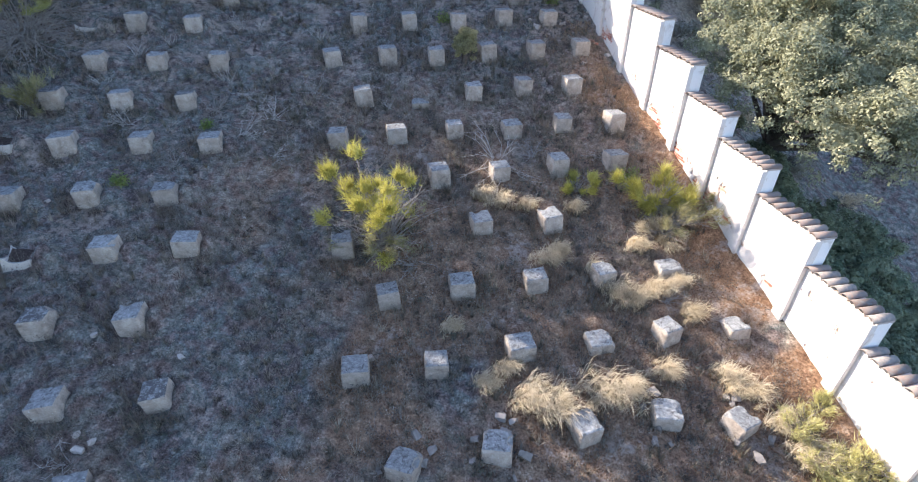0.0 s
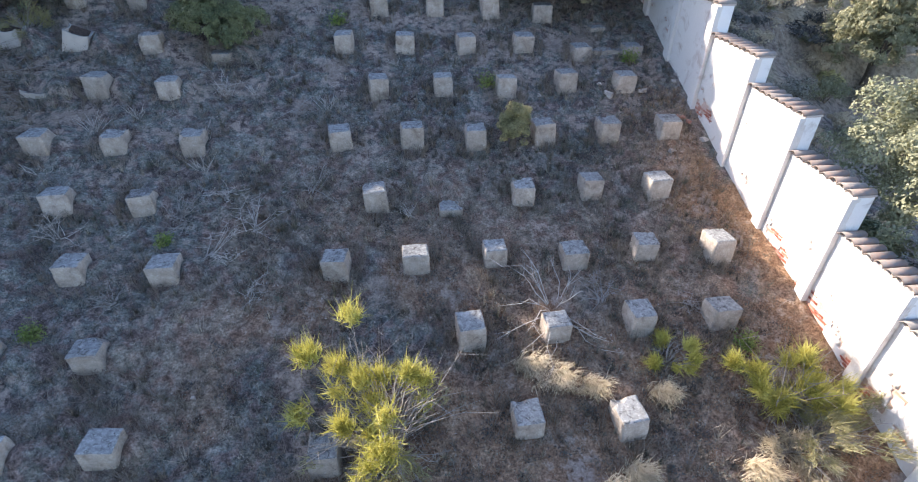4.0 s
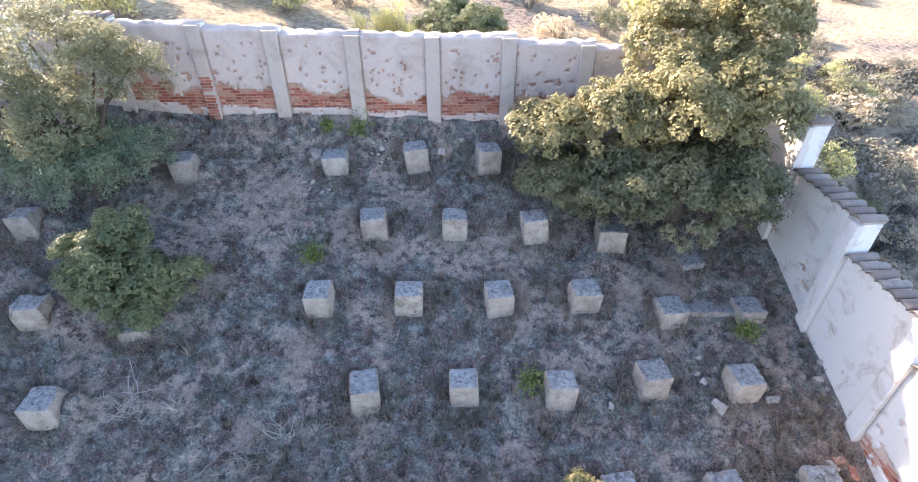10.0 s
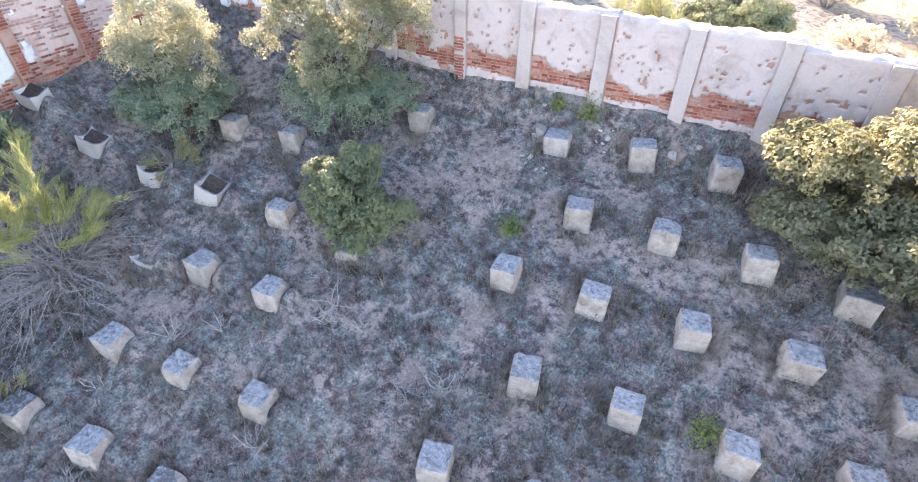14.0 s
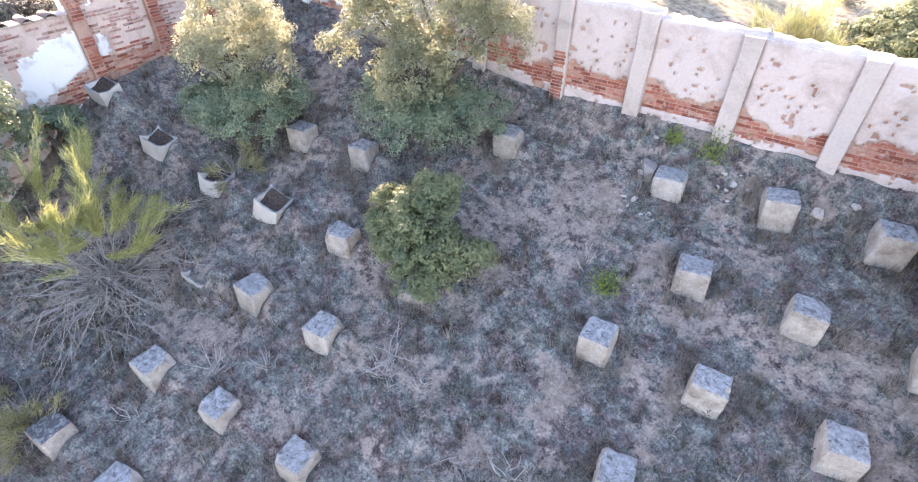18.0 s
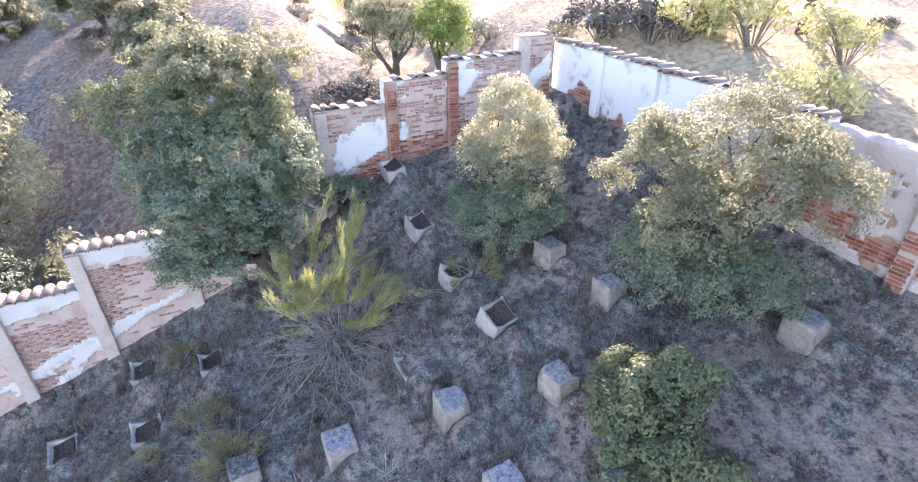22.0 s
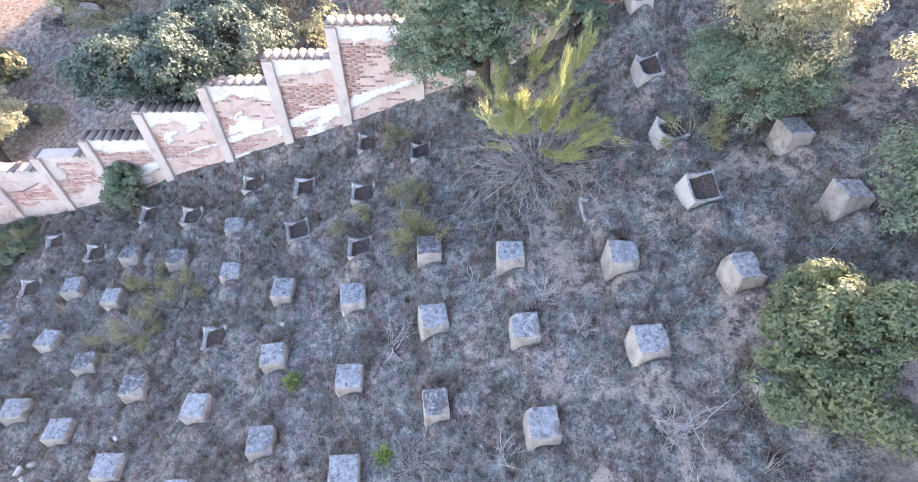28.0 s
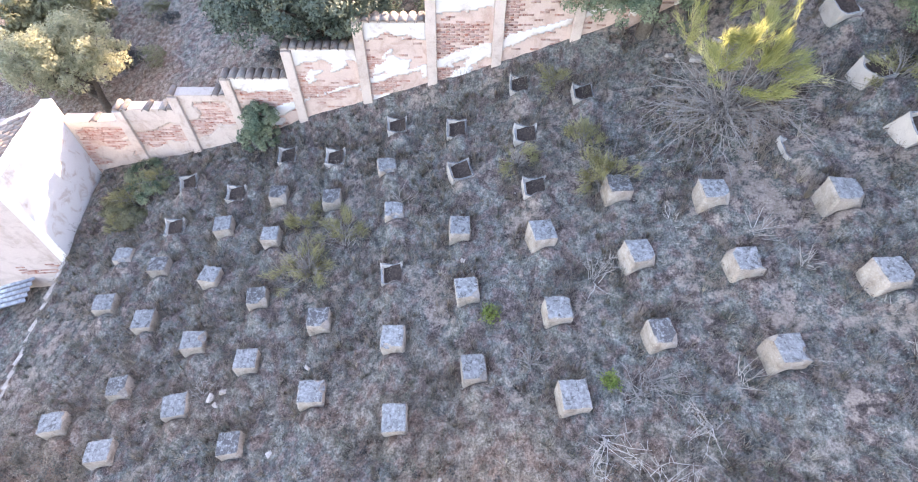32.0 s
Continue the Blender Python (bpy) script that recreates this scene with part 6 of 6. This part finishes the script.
for k, (x, y, s) in enumerate(((5.6, 24.6, 1.3), (6.6, 25.6, 1.5), (5.9, 26.6, 1.2), (7.6, 24.2, 1.2), (7.8, 26.6, 1.4), (9.0, 25.2, 1.3))):
    brush(x, y, s, 91 + k, 26)
field(84, (-40, -7), (-15.5, 24), (0, 2, 2, 2, 5), 0.5, 1.2)
field(24, (-60, 12), (-18, 50), (1, 2, 3, 4, 5), 0.8, 1.8)


# ---- small pale trees outside ----
def young_tree(x, y, tall, wide, label, seed, mat):
    oak("young_tree", x, y, [(0.0, 0.0, tall * 0.75, wide, wide, tall * 0.28), (wide * 0.4, 0.2, tall * 0.58, wide * 0.7, wide * 0.7, tall * 0.2), (-wide * 0.4, -0.2, tall * 0.62, wide * 0.7, wide * 0.6, tall * 0.2)], 300, mat, label, seed=seed, per=26, spread=0.19, size=0.05)


young_tree(-9.5, 28.5, 2.8, 1.1, "young light-green tree on the bright slope", 301, SPROUT)
young_tree(-20.8, 18.6, 3.2, 1.1, "thin pale tree behind the brick wall", 302, PALE_OAK)
young_tree(-19.6, 19.8, 2.8, 0.9, "thin green tree behind the brick wall", 303, SPROUT)
young_tree(-14.6, 28.2, 3.4, 1.0, "bare pale young tree behind the wall", 304, SAGE)
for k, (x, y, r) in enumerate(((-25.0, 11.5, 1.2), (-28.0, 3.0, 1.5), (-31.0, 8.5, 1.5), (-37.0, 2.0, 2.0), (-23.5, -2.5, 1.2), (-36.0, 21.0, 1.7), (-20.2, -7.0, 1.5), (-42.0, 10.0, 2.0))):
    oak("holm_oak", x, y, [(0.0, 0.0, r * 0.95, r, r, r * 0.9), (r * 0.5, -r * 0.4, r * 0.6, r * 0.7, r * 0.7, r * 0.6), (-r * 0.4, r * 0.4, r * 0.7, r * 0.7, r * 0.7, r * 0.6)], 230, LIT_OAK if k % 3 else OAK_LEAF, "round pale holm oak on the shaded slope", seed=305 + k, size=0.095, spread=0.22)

# ---- the scrub that covers the slope ----
cover_rng = np.random.default_rng(99)


def scatter(n, lo, hi, density=None):
    x, y = cover_rng.uniform(lo[0], hi[0], n), cover_rng.uniform(lo[1], hi[1], n)
    if density is not None:
        on = cover_rng.random(n) < density(x, y)
        x, y = x[on], y[on]
    return np.stack([x, y, ground_z(x, y) - 0.03], 1)


def inside(x, y):
    return ((x > west_wall_x(y) + 0.15) & (x < east_wall_x(y) - 0.15) & (y < north_wall_y(x) - 0.1) & (y > -1.0 + 0.12 * (x + 9.84))).astype(float)


def thick(x, y):
    return inside(x, y) * np.clip(1.05 - 1.3 * bareness(x, y), 0.05, 1)


PLOT = ((-16.5, -1.5), (8.5, 24))
v, f = blades(cover_rng, scatter(50000, *PLOT, lambda x, y: thick(x, y) * (0.2 + 0.6 * tufty(x, y))), 8, 0.14, 1.1, 0.0075)
tagged(new("dry_grass", mesh_from("dry_grass", v, f, DRY_GRASS)), "short dry grass over the whole slope", "grass", kind="stuff")


def cushions(n, density, per, wide, tall, leaf, mat, name, label, category, spots=None):
    """Low rounded tufts of many sizes."""
    c = scatter(n, *PLOT, density) if spots is None else spots
    s = cover_rng.uniform(0.5, 1.5, len(c))
    o = cover_rng.normal(size=(len(c) * per, 3))
    o[:, 2] = np.abs(o[:, 2])
    o /= np.linalg.norm(o, axis=1)[:, None]
    p = np.repeat(c, per, 0) + o * np.array([wide, wide, tall]) * (np.repeat(s, per) * cover_rng.uniform(0.5, 1.1, len(o)))[:, None]
    v, f = leaf_blades(cover_rng, p, leaf, 0.4, 0.35, o)
    me = mesh_from(name, v, f, mat)
    tone = me.attributes.new("tone", "FLOAT", "POINT")
    tone.data.foreach_set("value", np.repeat(cover_rng.random(len(c)), per * 3).astype(np.float32))
    tagged(new(name, me), label, category, kind="stuff")


cushions(9000, lambda x, y: inside(x, y) * (0.10 + 0.62 * tufty(x, y)), 46, 0.17, 0.15, 0.026, THYME, "thyme_scrub", "low grey-brown thyme cushions", "scrub")
cushions(1900, lambda x, y: thick(x, y) * (0.35 + 0.65 * step01(0.45, 0.62, fractal(x * 0.5, y * 0.5, 87))), 80, 0.19, 0.2, 0.02, SAGE_TUFT, "sage_scrub", "low olive-grey scrub tufts", "scrub")
cushions(3200, lambda x, y: inside(x, y) * 0.8, 60, 0.14, 0.13, 0.018, PALE_TUFT, "dead_tufts", "small pale tufts of dead herbs", "scrub")
cushions(1500, lambda x, y: thick(x, y) * step01(0.46, 0.60, fractal(x * 0.45, y * 0.7, 89)), 90, 0.22, 0.22, 0.022, BROWN_HERB, "brown_scrub", "dry reddish-brown scrub tufts", "scrub")
# tussocks of standing grass, each with its own tone
TUSSOCK = tuft_material("tussock_grass", [(0.0, (0.10, 0.085, 0.07)), (0.35, (0.155, 0.15, 0.115)), (0.6, (0.20, 0.165, 0.13)), (0.85, (0.29, 0.25, 0.195)), (1.0, (0.40, 0.35, 0.27))], 0.3)
for n, tall, thin, where in ((5200, 0.20, 0.0065, lambda x, y: thick(x, y)), (1500, 0.34, 0.006, lambda x, y: thick(x, y) * step01(0.42, 0.6, fractal(x * 0.6, y * 0.6, 131)))):
    c = scatter(n, *PLOT, where)
    v, f = blades(cover_rng, c, 26, tall, 0.85, thin)
    me = mesh_from("grass_tussocks", v, f, TUSSOCK)
    tone = me.attributes.new("tone", "FLOAT", "POINT")
    tone.data.foreach_set("value", np.repeat(cover_rng.random(len(c)), 26 * 3).astype(np.float32))
    tagged(new("grass_tussocks", me), "dry grass tussocks standing over the slope", "grass", kind="stuff")
# grass at the foot of the blocks
c = np.array([(x + cover_rng.normal() * 0.04 + math.cos(a) * r, y + math.sin(a) * r) for x, y in STANDS for a, r in zip(cover_rng.uniform(0, 6.28, 46), cover_rng.uniform(0.34, 0.62, 46))])
c = np.stack([c[:, 0], c[:, 1], ground_z(c[:, 0], c[:, 1]) - 0.02], 1)
v, f = blades(cover_rng, c, 9, 0.30, 0.7, 0.006)
ring = np.array([(x + math.cos(a) * r, y + math.sin(a) * r) for x, y in STANDS for a, r in zip(cover_rng.uniform(0, 6.28, 9), cover_rng.uniform(0.34, 0.55, 9)) if x < -5 or a < 3.2])
ring = np.stack([ring[:, 0], ring[:, 1], ground_z(ring[:, 0], ring[:, 1])], 1)
cushions(0, None, 60, 0.15, 0.22, 0.018, THYME, "foot_scrub", "low scrub crowding the feet of the blocks", "scrub", ring[::2])
cushions(0, None, 60, 0.13, 0.2, 0.02, BROWN_HERB, "foot_herbs", "dry brown herbs crowding the feet of the blocks", "scrub", ring[1::2])
tagged(new("foot_grass", mesh_from("foot_grass", v, f, DRY_GRASS)), "dry grass round the feet of the blocks", "grass", kind="stuff")
v, f = blades(cover_rng, scatter(2000, *PLOT, lambda x, y: thick(x, y) * 0.6), 7, 0.36, 0.7, 0.004)
tagged(new("dry_stalks", mesh_from("dry_stalks", v, f, DEADWOOD)), "thin bleached standing stalks", "dead stalks", kind="stuff")
# russet dry grass added beside the white wall for its sunlit orange glow
v, f = blades(cover_rng, scatter(9000, (2.0, 3.0), (8.0, 19.0), lambda x, y: inside(x, y) * step01(-2.6, -0.4, x - east_wall_x(y)) * (0.25 + 0.75 * step01(0.35, 0.55, fractal(x * 1.3, y * 1.3, 95)))), 8, 0.16, 0.9, 0.006)
tagged(new("russet_grass", mesh_from("russet_grass", v, f, SUNLIT_RUSSET)), "russet dry grass along the white wall, added for a sunlit orange glow", "grass", kind="stuff")
# pebbles and chips
c = scatter(5000, *PLOT, inside)
c[:, 2] += 0.035
v, f = leaf_blades(cover_rng, c, 0.022, 0.0, 0.7)
tagged(new("stone_chips", mesh_from("stone_chips", v, f, STONE)), "scattered pale stone chips", "gravel", kind="stuff")


# ---- clumps of tall straw ----
def straw_clump(x, y, size, seed, lean=(0.3, -0.2)):
    rng = np.random.default_rng(seed)
    feet = np.stack([rng.normal(size=34) * 0.2 * size, rng.normal(size=34) * 0.15 * size, np.zeros(34)], 1)
    feet[:, 2] = ground_z(x + feet[:, 0], y + feet[:, 1]) - gz(x, y) - 0.02
    n = 15
    base = np.repeat(feet, n, 0) + rng.normal(size=(len(feet) * n, 3)) * np.array([0.03, 0.03, 0.0])
    a = rng.normal(size=len(base)) * 0.75 + math.atan2(lean[1], lean[0])
    h = 0.34 * size * rng.uniform(0.4, 1.2, len(base))
    way = np.stack([np.cos(a), np.sin(a), 0 * a], 1)
    mid = base + way * (h * 0.45)[:, None] + np.array([0, 0, 1]) * h[:, None]
    tip = mid + way * (h * rng.uniform(0.5, 1.0, len(h)))[:, None] + np.array([0, 0, 1]) * (h * rng.uniform(-0.35, 0.25, len(h)))[:, None]
    side = np.stack([-np.sin(a), np.cos(a), 0 * a], 1) * 0.006
    v = np.concatenate([base - side, base + side, mid - side * 0.8, mid + side * 0.8, tip])
    k = np.arange(len(base))
    m = len(base)
    f = np.concatenate([np.stack([k, k + m, k + 3 * m], 1), np.stack([k, k + 3 * m, k + 2 * m], 1), np.stack([k + 2 * m, k + 3 * m, k + 4 * m], 1)])
    ob = tagged(new("straw_clump", mesh_from("straw_clump", v, f, STRAW)), "tall clump of bleached straw grass" if size > 0.7 else "short tuft of bleached straw grass", "grass", "straw clumps on the slope")
    ob.location = (x, y, gz(x, y))


for k, (x, y, s) in enumerate(((-0.15, 7.85, 0.6), (1.3, 6.4, 1.1), (1.75, 6.25, 1.2), (2.7, 6.5, 1.3), (3.2, 6.6, 1.0), (0.9, 7.0, 0.7), (0.5, 6.7, 0.6), (4.1, 7.0, 0.8), (2.0, 9.6, 0.9), (2.3, 9.9, 0.8), (3.5, 8.8, 0.9), (3.9, 8.7, 0.8), (1.1, 11.3, 0.9), (0.6, 11.4, 0.8), (1.7, 11.2, 0.7), (5.0, 8.3, 0.8), (5.3, 7.0, 0.8), (5.6, 6.6, 0.9), (2.9, 11.2, 0.7), (4.4, 8.9, 0.9), (4.9, 9.1, 0.8), (6.0, 6.1, 0.8), (4.2, 10.1, 0.8), (6.3, 5.4, 1.0), (6.4, 4.6, 1.0), (3.1, 9.4, 0.7))):
    straw_clump(x, y, s * 0.85, 400 + k)
